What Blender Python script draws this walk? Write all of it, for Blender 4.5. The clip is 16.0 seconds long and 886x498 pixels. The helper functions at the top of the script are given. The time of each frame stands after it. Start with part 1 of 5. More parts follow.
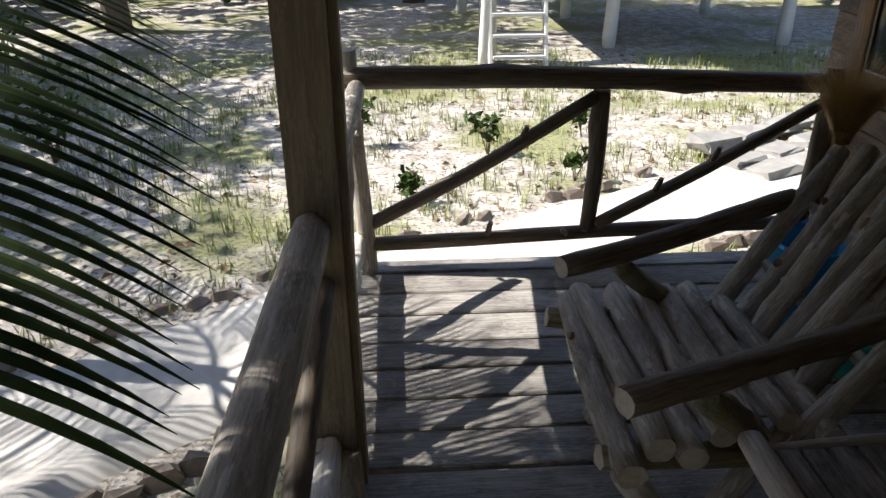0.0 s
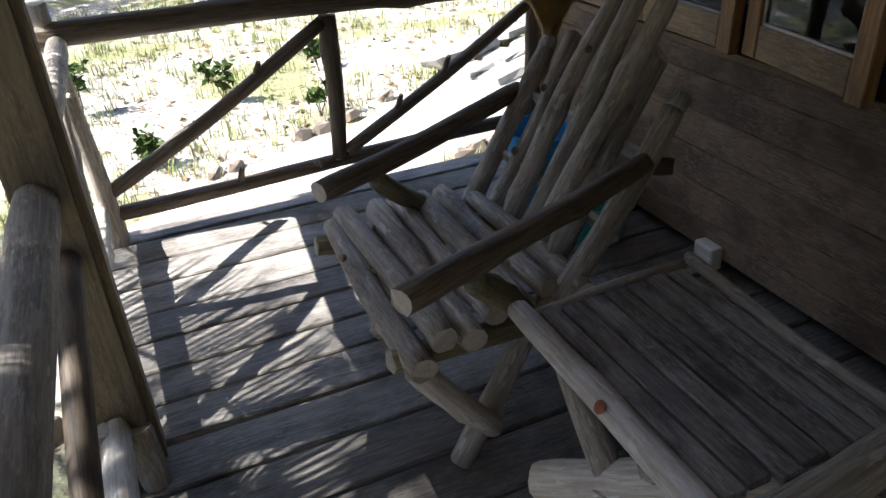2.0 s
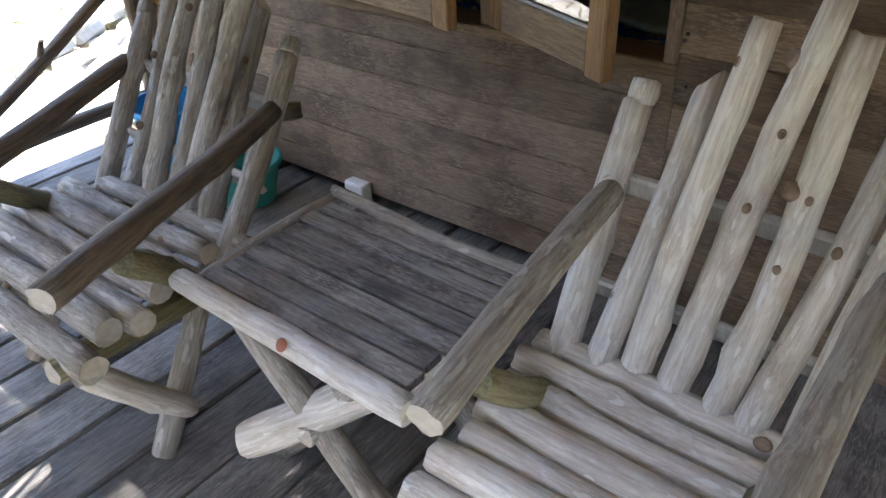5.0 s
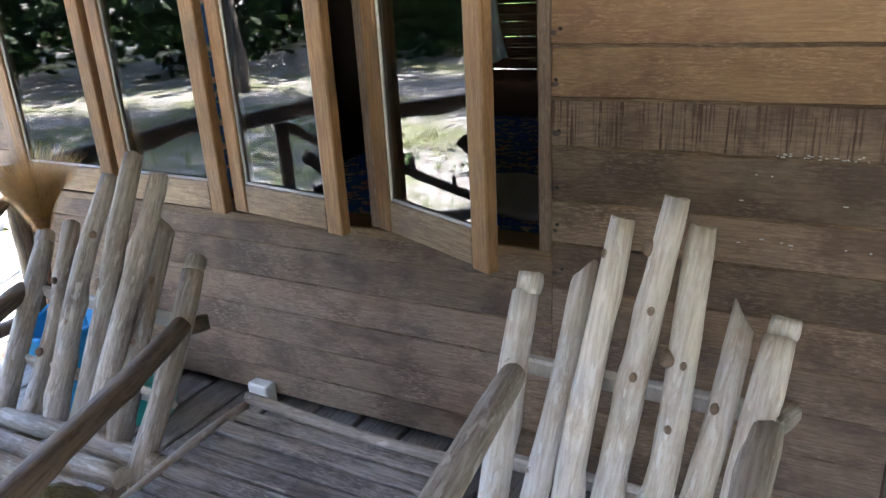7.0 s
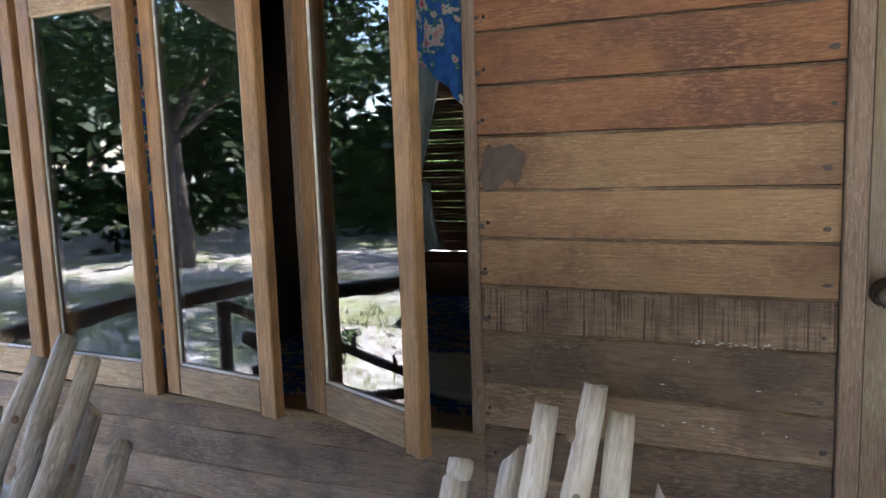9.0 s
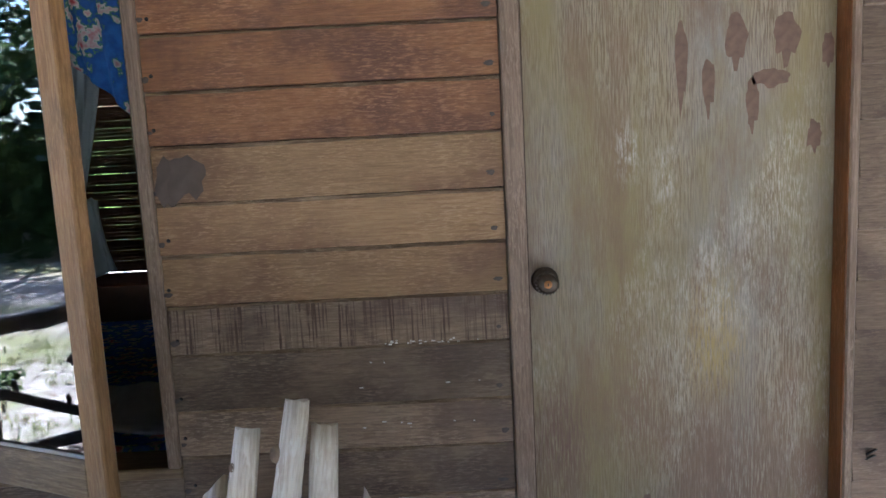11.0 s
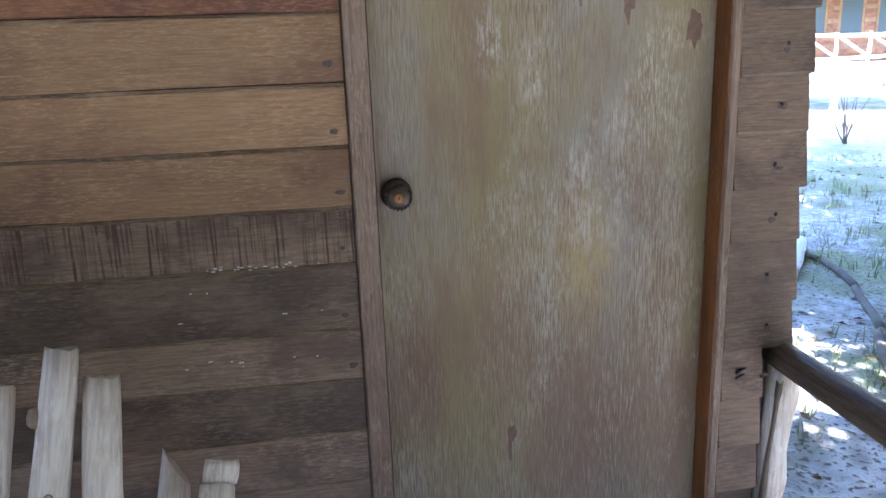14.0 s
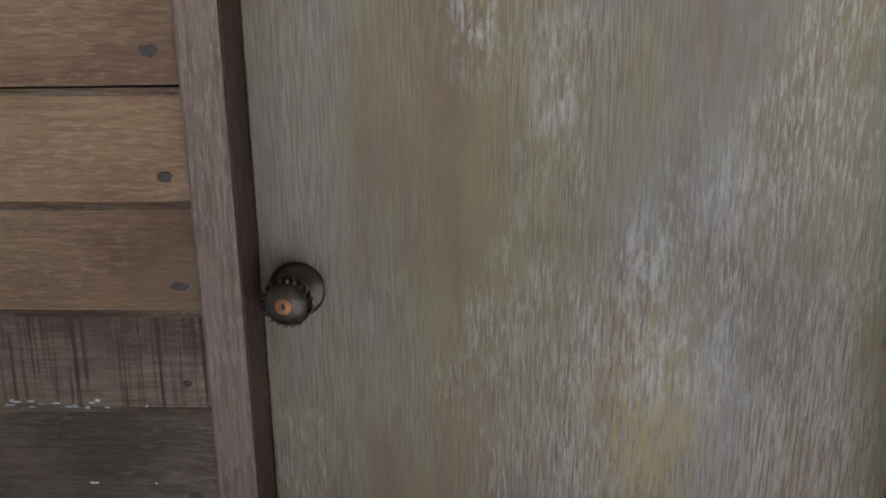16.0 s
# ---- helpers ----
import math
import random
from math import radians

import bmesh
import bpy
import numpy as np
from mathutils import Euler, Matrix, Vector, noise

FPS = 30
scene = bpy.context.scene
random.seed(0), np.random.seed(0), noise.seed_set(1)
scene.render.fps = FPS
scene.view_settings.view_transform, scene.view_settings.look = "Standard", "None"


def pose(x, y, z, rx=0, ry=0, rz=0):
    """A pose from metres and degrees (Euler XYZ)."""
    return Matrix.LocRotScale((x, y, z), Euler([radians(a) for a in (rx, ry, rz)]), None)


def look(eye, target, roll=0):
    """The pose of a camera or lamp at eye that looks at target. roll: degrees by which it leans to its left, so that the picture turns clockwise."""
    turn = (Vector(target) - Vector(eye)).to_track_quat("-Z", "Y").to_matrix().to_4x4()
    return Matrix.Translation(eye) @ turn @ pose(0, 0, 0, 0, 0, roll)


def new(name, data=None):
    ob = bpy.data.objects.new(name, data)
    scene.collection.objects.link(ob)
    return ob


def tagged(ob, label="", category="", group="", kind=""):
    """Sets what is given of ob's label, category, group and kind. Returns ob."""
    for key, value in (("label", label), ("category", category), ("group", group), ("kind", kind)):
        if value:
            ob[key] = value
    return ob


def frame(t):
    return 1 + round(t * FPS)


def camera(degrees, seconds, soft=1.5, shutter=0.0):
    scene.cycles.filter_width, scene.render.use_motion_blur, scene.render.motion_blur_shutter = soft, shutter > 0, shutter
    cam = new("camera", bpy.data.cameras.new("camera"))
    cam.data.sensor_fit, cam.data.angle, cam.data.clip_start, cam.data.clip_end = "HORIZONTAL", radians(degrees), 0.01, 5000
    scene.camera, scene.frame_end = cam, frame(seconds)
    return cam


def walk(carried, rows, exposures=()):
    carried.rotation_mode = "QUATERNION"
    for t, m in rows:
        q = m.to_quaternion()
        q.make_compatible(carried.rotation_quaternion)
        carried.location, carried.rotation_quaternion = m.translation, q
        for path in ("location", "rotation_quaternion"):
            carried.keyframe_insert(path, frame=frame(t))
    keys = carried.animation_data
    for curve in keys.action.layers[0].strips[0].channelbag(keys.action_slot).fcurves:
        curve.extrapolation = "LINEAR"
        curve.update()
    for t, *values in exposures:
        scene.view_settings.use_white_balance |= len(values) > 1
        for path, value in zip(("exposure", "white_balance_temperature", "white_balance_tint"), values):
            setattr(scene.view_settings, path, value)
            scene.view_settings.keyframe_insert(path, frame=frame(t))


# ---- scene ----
cam = camera(61.2, 16.0)
PATH = [
    (0, (0.29, 0.201, 1.42), (0.385, 2.004, 0.559), -0.4),
    (0.5, (0.302, 0.192, 1.41), (0.562, 1.966, 0.524), -0.7),
    (1, (0.307, 0.189, 1.401), (0.712, 1.91, 0.466), -1.3),
    (1.5, (0.306, 0.191, 1.397), (0.835, 1.848, 0.409), -2.6),
    (2, (0.303, 0.174, 1.383), (0.963, 1.768, 0.37), -3.1),
    (2.5, (0.306, 0.162, 1.376), (1.105, 1.669, 0.332), -2.9),
    (3, (0.321, 0.171, 1.368), (1.211, 1.565, 0.243), -3.4),
    (3.5, (0.325, 0.173, 1.363), (1.285, 1.451, 0.16), -3.3),
    (4, (0.328, 0.173, 1.36), (1.401, 1.284, 0.09), -3.1),
    (4.2, (0.346, 0.133, 1.34), (1.461, 1.241, 0.104), -3.0),
    (6.3, (0.222, 0.1, 1.398), (1.763, 0.98, 0.487), -2.6),
    (6.5, (0.222, 0.1, 1.414), (1.792, 0.98, 0.552), -3.1),
    (7, (0.21, 0.094, 1.431), (1.853, 0.995, 0.732), -3.3),
    (7.5, (0.21, 0.087, 1.441), (1.891, 1.01, 0.873), -3.8),
    (8, (0.196, 0.086, 1.451), (1.925, 0.995, 1.021), -3.6),
    (8.5, (0.185, 0.067, 1.457), (1.931, 0.984, 1.127), -2.9),
    (9, (0.177, 0.043, 1.469), (1.991, 0.846, 1.211), -1.9),
    (9.5, (0.18, 0.047, 1.473), (2.064, 0.674, 1.233), -2.0),
    (10, (0.193, 0.045, 1.477), (2.126, 0.502, 1.25), -2.9),
    (10.2, (0.197, 0.05, 1.483), (2.15, 0.41, 1.246), -3.0),
    (12.3, (0.209, 0.018, 1.459), (2.162, -0.258, 1.128), -2.5),
    (12.5, (0.229, -0.004, 1.46), (2.178, -0.264, 1.091), -2.5),
    (13, (0.276, -0.047, 1.438), (2.215, -0.296, 1.014), -2.5),
    (13.5, (0.33, -0.028, 1.403), (2.256, -0.316, 0.944), -2.3),
    (14, (0.447, -0.063, 1.411), (2.366, -0.333, 0.917), -2.1),
    (14.5, (0.604, -0.12, 1.431), (2.52, -0.38, 0.922), -1.8),
    (15, (0.733, -0.189, 1.438), (2.637, -0.432, 0.876), -1.7),
    (15.5, (0.965, -0.297, 1.414), (2.899, -0.438, 0.924), -0.4),
    (16, (1.193, -0.411, 1.401), (3.125, -0.299, 0.897), -0.7),
]

EXPOSURES = [(0.0, 1.25, 6450, 11), (1.5, 1.25, 6400, 11), (2.0, 2.0, 6250, 11), (2.5, 2.9, 6200, 11), (3.0, 3.25, 6250, 11), (4.0, 3.65, 6250, 11), (6.3, 4.35, 5950, 12), (8.0, 4.4, 5750, 13), (9.0, 4.3, 5600, 14), (10.2, 4.15, 5400, 14), (12.3, 4.2, 5150, 17), (15.0, 4.1, 5150, 17), (16.0, 3.9, 5100, 17)]
walk(cam, [(t, look(eye, target, roll)) for t, eye, target, roll in PATH], EXPOSURES)

# ---- light ----
SUN_EL, SUN_AZ = radians(47), radians(172)          # the sun stands over -x, slightly towards +y
world = bpy.data.worlds.new("world")
scene.world = world
world.use_nodes = True
wn = world.node_tree.nodes
sky = wn.new("ShaderNodeTexSky")
sky.sky_type, sky.sun_disc = "NISHITA", False
sky.sun_elevation, sky.sun_rotation = SUN_EL, radians(-82)
wn["Background"].inputs[1].default_value = 0.12
world.node_tree.links.new(sky.outputs[0], wn["Background"].inputs[0])
sun = new("sun", bpy.data.lights.new("sun", "SUN"))
sun.data.energy, sun.data.angle, sun.data.color = 4.6, radians(0.53), (1.0, 0.95, 0.87)
to_sun = Vector((math.cos(SUN_EL) * math.cos(SUN_AZ), math.cos(SUN_EL) * math.sin(SUN_AZ), math.sin(SUN_EL)))
sun.matrix_world = look(to_sun * 30, (0, 0, 0))


# ---- materials ----
def base_material(name, rough=0.7):
    m = bpy.data.materials.new(name)
    m.use_nodes = True
    n = m.node_tree.nodes
    b = n["Principled BSDF"]
    b.inputs["Roughness"].default_value = rough
    return m, n, m.node_tree.links, b


def plain(name, color, rough=0.6, metal=0.0, vary=0.15, scale=40.0):
    m, n, k, b = base_material(name, rough)
    b.inputs["Metallic"].default_value = metal
    tc, nz, mix = n.new("ShaderNodeTexCoord"), n.new("ShaderNodeTexNoise"), n.new("ShaderNodeMix")
    nz.inputs["Scale"].default_value, nz.inputs["Detail"].default_value = scale, 6
    k.new(tc.outputs["Object"], nz.inputs["Vector"])
    mix.data_type = "RGBA"
    mix.inputs[6].default_value = (*[c * (1 - vary) for c in color], 1)
    mix.inputs[7].default_value = (*[min(1, c * (1 + vary)) for c in color], 1)
    k.new(nz.outputs["Fac"], mix.inputs[0])
    k.new(mix.outputs[2], b.inputs["Base Color"])
    bump = n.new("ShaderNodeBump")
    bump.inputs["Strength"].default_value, bump.inputs["Distance"].default_value = 0.2, 0.004
    k.new(nz.outputs["Fac"], bump.inputs["Height"])
    k.new(bump.outputs[0], b.inputs["Normal"])
    return m


def wood(name, light, dark, stain, axis=0, rough=0.75, fine=60.0, stain_scale=3.0, stain_at=0.55, vary=0.35, spots=None, bump_d=0.004, lo=0.39, hi=0.60, worn=0.65):
    """Grained wood. axis: the local axis along which the grain runs."""
    m, n, k, b = base_material(name, rough)
    tc, mp = n.new("ShaderNodeTexCoord"), n.new("ShaderNodeMapping")
    info = n.new("ShaderNodeObjectInfo")
    k.new(tc.outputs["Object"], mp.inputs["Vector"])
    sc = [1.0, 1.0, 1.0]
    sc[axis] = 0.06
    mp.inputs["Scale"].default_value = sc
    off = n.new("ShaderNodeVectorMath")
    off.operation = "MULTIPLY_ADD"
    comb = n.new("ShaderNodeCombineXYZ")
    for i in range(3):
        k.new(info.outputs["Random"], comb.inputs[i])
    off.inputs[1].default_value = (7.3, 5.1, 9.7)
    k.new(comb.outputs[0], off.inputs[0])
    k.new(mp.outputs[0], off.inputs[2])
    g = n.new("ShaderNodeTexNoise")
    g.inputs["Scale"].default_value, g.inputs["Detail"].default_value, g.inputs["Roughness"].default_value = fine, 8, 0.65
    k.new(off.outputs[0], g.inputs["Vector"])
    ramp = n.new("ShaderNodeValToRGB")
    ramp.color_ramp.elements[0].position, ramp.color_ramp.elements[1].position = lo, hi
    ramp.color_ramp.elements[0].color, ramp.color_ramp.elements[1].color = (*dark, 1), (*light, 1)
    k.new(g.outputs["Fac"], ramp.inputs[0])
    # stains, larger and softer, a little stretched along the grain
    mp2 = n.new("ShaderNodeMapping")
    sc2 = [1.0, 1.0, 1.0]
    sc2[axis] = 0.6
    mp2.inputs["Scale"].default_value = sc2
    off2 = n.new("ShaderNodeVectorMath")
    off2.operation = "MULTIPLY_ADD"
    off2.inputs[1].default_value = (3.7, 8.3, 6.1)
    k.new(tc.outputs["Object"], mp2.inputs["Vector"])
    k.new(comb.outputs[0], off2.inputs[0])
    k.new(mp2.outputs[0], off2.inputs[2])
    s = n.new("ShaderNodeTexNoise")
    s.inputs["Scale"].default_value, s.inputs["Detail"].default_value = stain_scale, 9
    s.inputs["Roughness"].default_value = 0.62
    k.new(off2.outputs[0], s.inputs["Vector"])
    sr = n.new("ShaderNodeMapRange")
    sr.inputs[1].default_value, sr.inputs[2].default_value = stain_at - 0.06, stain_at + 0.09
    sr.inputs[4].default_value = 0.75
    k.new(s.outputs["Fac"], sr.inputs[0])
    mix = n.new("ShaderNodeMix")
    mix.data_type = "RGBA"
    k.new(sr.outputs[0], mix.inputs[0])
    k.new(ramp.outputs[0], mix.inputs[6])
    mix.inputs[7].default_value = (*stain, 1)
    last = mix.outputs[2]
    if spots:
        v = n.new("ShaderNodeTexNoise")
        v.inputs["Scale"].default_value, v.inputs["Detail"].default_value = 55, 4
        mp3 = n.new("ShaderNodeMapping")
        sc3 = [1.0, 1.0, 1.0]
        sc3[axis] = 0.25
        mp3.inputs["Scale"].default_value = sc3
        k.new(tc.outputs["Object"], mp3.inputs["Vector"])
        k.new(mp3.outputs[0], v.inputs["Vector"])
        vr = n.new("ShaderNodeMapRange")
        vr.inputs[1].default_value, vr.inputs[2].default_value = 0.60, 0.64
        k.new(v.outputs["Fac"], vr.inputs[0])
        mx = n.new("ShaderNodeMix")
        mx.data_type = "RGBA"
        k.new(vr.outputs[0], mx.inputs[0])
        k.new(last, mx.inputs[6])
        mx.inputs[7].default_value = (*spots, 1)
        last = mx.outputs[2]
    # worn flecks along the grain, in patches
    mp4 = n.new("ShaderNodeMapping")
    sc4 = [1.0, 1.0, 1.0]
    sc4[axis] = 0.16
    mp4.inputs["Scale"].default_value = sc4
    k.new(tc.outputs["Object"], mp4.inputs["Vector"])
    fl, pt, fr, pr, both = n.new("ShaderNodeTexNoise"), n.new("ShaderNodeTexNoise"), n.new("ShaderNodeMapRange"), n.new("ShaderNodeMapRange"), n.new("ShaderNodeMath")
    fl.inputs["Scale"].default_value, fl.inputs["Detail"].default_value, fl.inputs["Roughness"].default_value = 260, 5, 0.7
    pt.inputs["Scale"].default_value, pt.inputs["Detail"].default_value, pt.inputs["Roughness"].default_value = 5.0, 8, 0.7
    k.new(mp4.outputs[0], fl.inputs["Vector"])
    k.new(off2.outputs[0], pt.inputs["Vector"])
    fr.inputs[1].default_value, fr.inputs[2].default_value = 0.50, 0.60
    pr.inputs[1].default_value, pr.inputs[2].default_value, pr.inputs[3].default_value, pr.inputs[4].default_value = 0.42, 0.60, 0.1, worn
    k.new(fl.outputs["Fac"], fr.inputs[0])
    k.new(pt.outputs["Fac"], pr.inputs[0])
    both.operation = "MULTIPLY"
    k.new(fr.outputs[0], both.inputs[0])
    k.new(pr.outputs[0], both.inputs[1])
    wm = n.new("ShaderNodeMix")
    wm.data_type = "RGBA"
    k.new(both.outputs[0], wm.inputs[0])
    k.new(last, wm.inputs[6])
    wm.inputs[7].default_value = (*[min(0.8, c * 1.25 + 0.05) for c in light], 1)
    last = wm.outputs[2]
    hsv = n.new("ShaderNodeHueSaturation")
    vr2 = n.new("ShaderNodeMapRange")
    vr2.inputs[3].default_value, vr2.inputs[4].default_value = 1 - vary, 1 + vary
    k.new(info.outputs["Random"], vr2.inputs[0])
    k.new(vr2.outputs[0], hsv.inputs["Value"])
    k.new(last, hsv.inputs["Color"])
    k.new(hsv.outputs[0], b.inputs["Base Color"])
    bump = n.new("ShaderNodeBump")
    bump.inputs["Strength"].default_value, bump.inputs["Distance"].default_value = 0.5, bump_d
    k.new(g.outputs["Fac"], bump.inputs["Height"])
    k.new(bump.outputs[0], b.inputs["Normal"])
    return m


M_FLOOR = wood("weathered_floor", (0.32, 0.30, 0.275), (0.155, 0.14, 0.128), (0.06, 0.053, 0.048), 0, 0.55, 150, 7.0, 0.53, 0.32)
M_DECK_END = wood("floor_beam", (0.2, 0.18, 0.15), (0.08, 0.07, 0.06), (0.05, 0.05, 0.04), 1)
M_LOG = wood("grey_log", (0.46, 0.42, 0.365), (0.27, 0.23, 0.19), (0.12, 0.095, 0.075), 2, 0.7, 120, 9, 0.60, 0.15, (0.54, 0.51, 0.465))
M_PALE = wood("pale_log", (0.76, 0.715, 0.65), (0.54, 0.475, 0.41), (0.43, 0.35, 0.28), 2, 0.65, 130, 11, 0.57, 0.12, (0.80, 0.77, 0.72))
M_DARK = wood("dark_log", (0.19, 0.145, 0.10), (0.08, 0.06, 0.044), (0.115, 0.09, 0.065), 2, 0.55, 120, 7, 0.60, 0.18, worn=0.3)
M_MOSS = wood("greenish_log", (0.27, 0.25, 0.14), (0.14, 0.12, 0.065), (0.10, 0.085, 0.05), 2, 0.65, 110, 6, 0.60, 0.15)
M_CUT = plain("cut_wood", (0.52, 0.47, 0.40), 0.75, 0, 0.35, 60)
M_KNOT = plain("knot", (0.26, 0.185, 0.13), 0.7, 0, 0.5, 90)
M_TABLE = wood("table_board", (0.30, 0.28, 0.26), (0.155, 0.14, 0.13), (0.05, 0.042, 0.04), 1, 0.65, 170, 11, 0.52, 0.3)
M_SLAT = wood("white_batten", (0.72, 0.70, 0.66), (0.55, 0.52, 0.48), (0.42, 0.38, 0.34), 1, 0.6, 40, 6)
M_POST = wood("squared_post", (0.25, 0.20, 0.13), (0.155, 0.12, 0.078), (0.13, 0.105, 0.075), 2, 0.7, 90, 4, 0.58, 0.05)
M_WARM = wood("board_warm", (0.34, 0.16, 0.07), (0.22, 0.098, 0.044), (0.11, 0.048, 0.036), 1, 0.55, 210, 6.0, 0.51, 0.16, lo=0.35, hi=0.66)
M_MID = wood("board_tan", (0.345, 0.22, 0.115), (0.235, 0.142, 0.072), (0.165, 0.085, 0.05), 1, 0.6, 210, 6.0, 0.52, 0.16, lo=0.35, hi=0.66)
M_GREY = wood("board_grey", (0.30, 0.22, 0.152), (0.16, 0.112, 0.078), (0.092, 0.06, 0.046), 1, 0.65, 210, 7.0, 0.51, 0.34, lo=0.35, hi=0.66)


def saw_marked():
    """A grey-brown board with upright saw marks in clusters, as its length passes under the blade."""
    m = M_GREY.copy()
    m.name = "board_saw_marked"
    n, k = m.node_tree.nodes, m.node_tree.links
    b = n["Principled BSDF"]
    src = b.inputs["Base Color"].links[0].from_socket
    tc = n.new("ShaderNodeTexCoord")

    def lines(scale, lo, hi, z):
        mp, t, r = n.new("ShaderNodeMapping"), n.new("ShaderNodeTexNoise"), n.new("ShaderNodeMapRange")
        mp.inputs["Scale"].default_value = (0, 1, z)
        t.inputs["Scale"].default_value, t.inputs["Detail"].default_value = scale, 3
        r.inputs[1].default_value, r.inputs[2].default_value = lo, hi
        k.new(tc.outputs["Object"], mp.inputs["Vector"])
        k.new(mp.outputs[0], t.inputs["Vector"])
        k.new(t.outputs["Fac"], r.inputs[0])
        return r.outputs[0]

    def times(a, c):
        x = n.new("ShaderNodeMath")
        x.operation = "MULTIPLY"
        k.new(a, x.inputs[0])
        k.new(c, x.inputs[1])
        return x.outputs[0]
    fac = times(times(lines(170, 0.47, 0.56, 0.03), lines(26, 0.42, 0.56, 0.05)), lines(30, 0.30, 0.46, 0.9))
    mix = n.new("ShaderNodeMix")
    mix.data_type = "RGBA"
    k.new(fac, mix.inputs[0])
    k.new(src, mix.inputs[6])
    mix.inputs[7].default_value = (0.075, 0.043, 0.031, 1)
    k.new(mix.outputs[2], b.inputs["Base Color"])
    return m


M_SAW = saw_marked()
M_BOARDEND = wood("board_end_wood", (0.215, 0.155, 0.11), (0.125, 0.086, 0.06), (0.085, 0.056, 0.046), 1, 0.65, 210, 7.0, 0.53, 0.25, lo=0.35, hi=0.66, worn=0.35)
M_EDGE = wood("worn_board_edge", (0.36, 0.27, 0.18), (0.17, 0.115, 0.075), (0.12, 0.075, 0.05), 1, 0.65, 180, 9, 0.52, 0.15)
M_FRAME = wood("window_wood", (0.36, 0.205, 0.085), (0.22, 0.115, 0.045), (0.17, 0.105, 0.055), 2, 0.5, 150, 7.0, 0.54, 0.2, worn=0.5)
M_SILL = wood("sill_wood", (0.34, 0.24, 0.13), (0.2, 0.13, 0.07), (0.14, 0.09, 0.06), 1, 0.55, 150, 4.0)
M_JAMB = wood("jamb_wood", (0.29, 0.21, 0.155), (0.18, 0.125, 0.088), (0.16, 0.10, 0.07), 2, 0.6, 160, 4.0, 0.58, 0.06)
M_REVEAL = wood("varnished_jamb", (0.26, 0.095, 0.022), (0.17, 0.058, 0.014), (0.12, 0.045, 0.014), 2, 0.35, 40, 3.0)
# the left lining's shade is put into its colour
M_SHADEREV = wood("shaded_jamb", (0.10, 0.05, 0.025), (0.055, 0.028, 0.016), (0.04, 0.02, 0.012), 2, 0.5, 40, 3.0)
M_BROWNDARK = plain("dark_timber", (0.06, 0.042, 0.03), 0.7)
M_GROOVE = plain("shadow_gap_timber", (0.045, 0.034, 0.026), 0.9)
M_IRON = plain("nail_iron", (0.05, 0.05, 0.055), 0.6, 0.6)
M_BRONZE = plain("antique_bronze", (0.10, 0.082, 0.066), 0.34, 0.85, 0.45, 160)
M_RUST = plain("rusty_brass", (0.42, 0.19, 0.07), 0.55, 0.5, 0.4, 200)
M_STRAW = plain("broom_straw", (0.64, 0.43, 0.17), 0.7, 0, 0.4, 60)
M_BLUE = plain("blue_plastic", (0.03, 0.33, 0.72), 0.35, 0, 0.08)
M_TEAL = plain("teal_plastic", (0.05, 0.42, 0.38), 0.35, 0, 0.1)
M_CORD = plain("black_cord", (0.03, 0.03, 0.03), 0.6)
M_STONE = plain("path_stone", (0.52, 0.50, 0.465), 0.9, 0, 0.35, 9)
M_FLAG = plain("grey_flagstone", (0.27, 0.26, 0.245), 0.9, 0, 0.35, 14)
M_BRICK = plain("edging_stone", (0.23, 0.19, 0.16), 0.9, 0, 0.4, 12)
M_LEAF = plain("palm_leaf", (0.024, 0.04, 0.012), 0.75, 0, 0.5, 4)
M_LEAF2 = plain("tree_leaf", (0.038, 0.064, 0.016), 0.6, 0, 0.55, 1.5)
for leaf in (M_LEAF, M_LEAF2):
    leaf.node_tree.nodes["Principled BSDF"].inputs["Specular IOR Level"].default_value = 0.12
M_GRASS = plain("grass_blade", (0.22, 0.25, 0.085), 0.6, 0, 0.5, 2.5)
M_LITTER = plain("dead_leaf", (0.17, 0.11, 0.06), 0.8, 0, 0.5, 3)
M_BARK = plain("tree_bark", (0.14, 0.11, 0.085), 0.9, 0, 0.45, 14)
M_THATCH = plain("thatch", (0.17, 0.135, 0.09), 0.9, 0, 0.4, 25)
M_WHITEW = plain("white_timber", (0.66, 0.64, 0.60), 0.7, 0, 0.15, 10)
M_ROOMWALL = plain("room_wall", (0.10, 0.07, 0.05), 0.8)
M_SHEET = plain("white_sheet", (0.75, 0.75, 0.75), 0.8)
M_NET = plain("grey_cloth", (0.36, 0.40, 0.42), 0.8, 0, 0.1)
M_BAMBOO = plain("bamboo_slat", (0.26, 0.12, 0.06), 0.5, 0, 0.3)


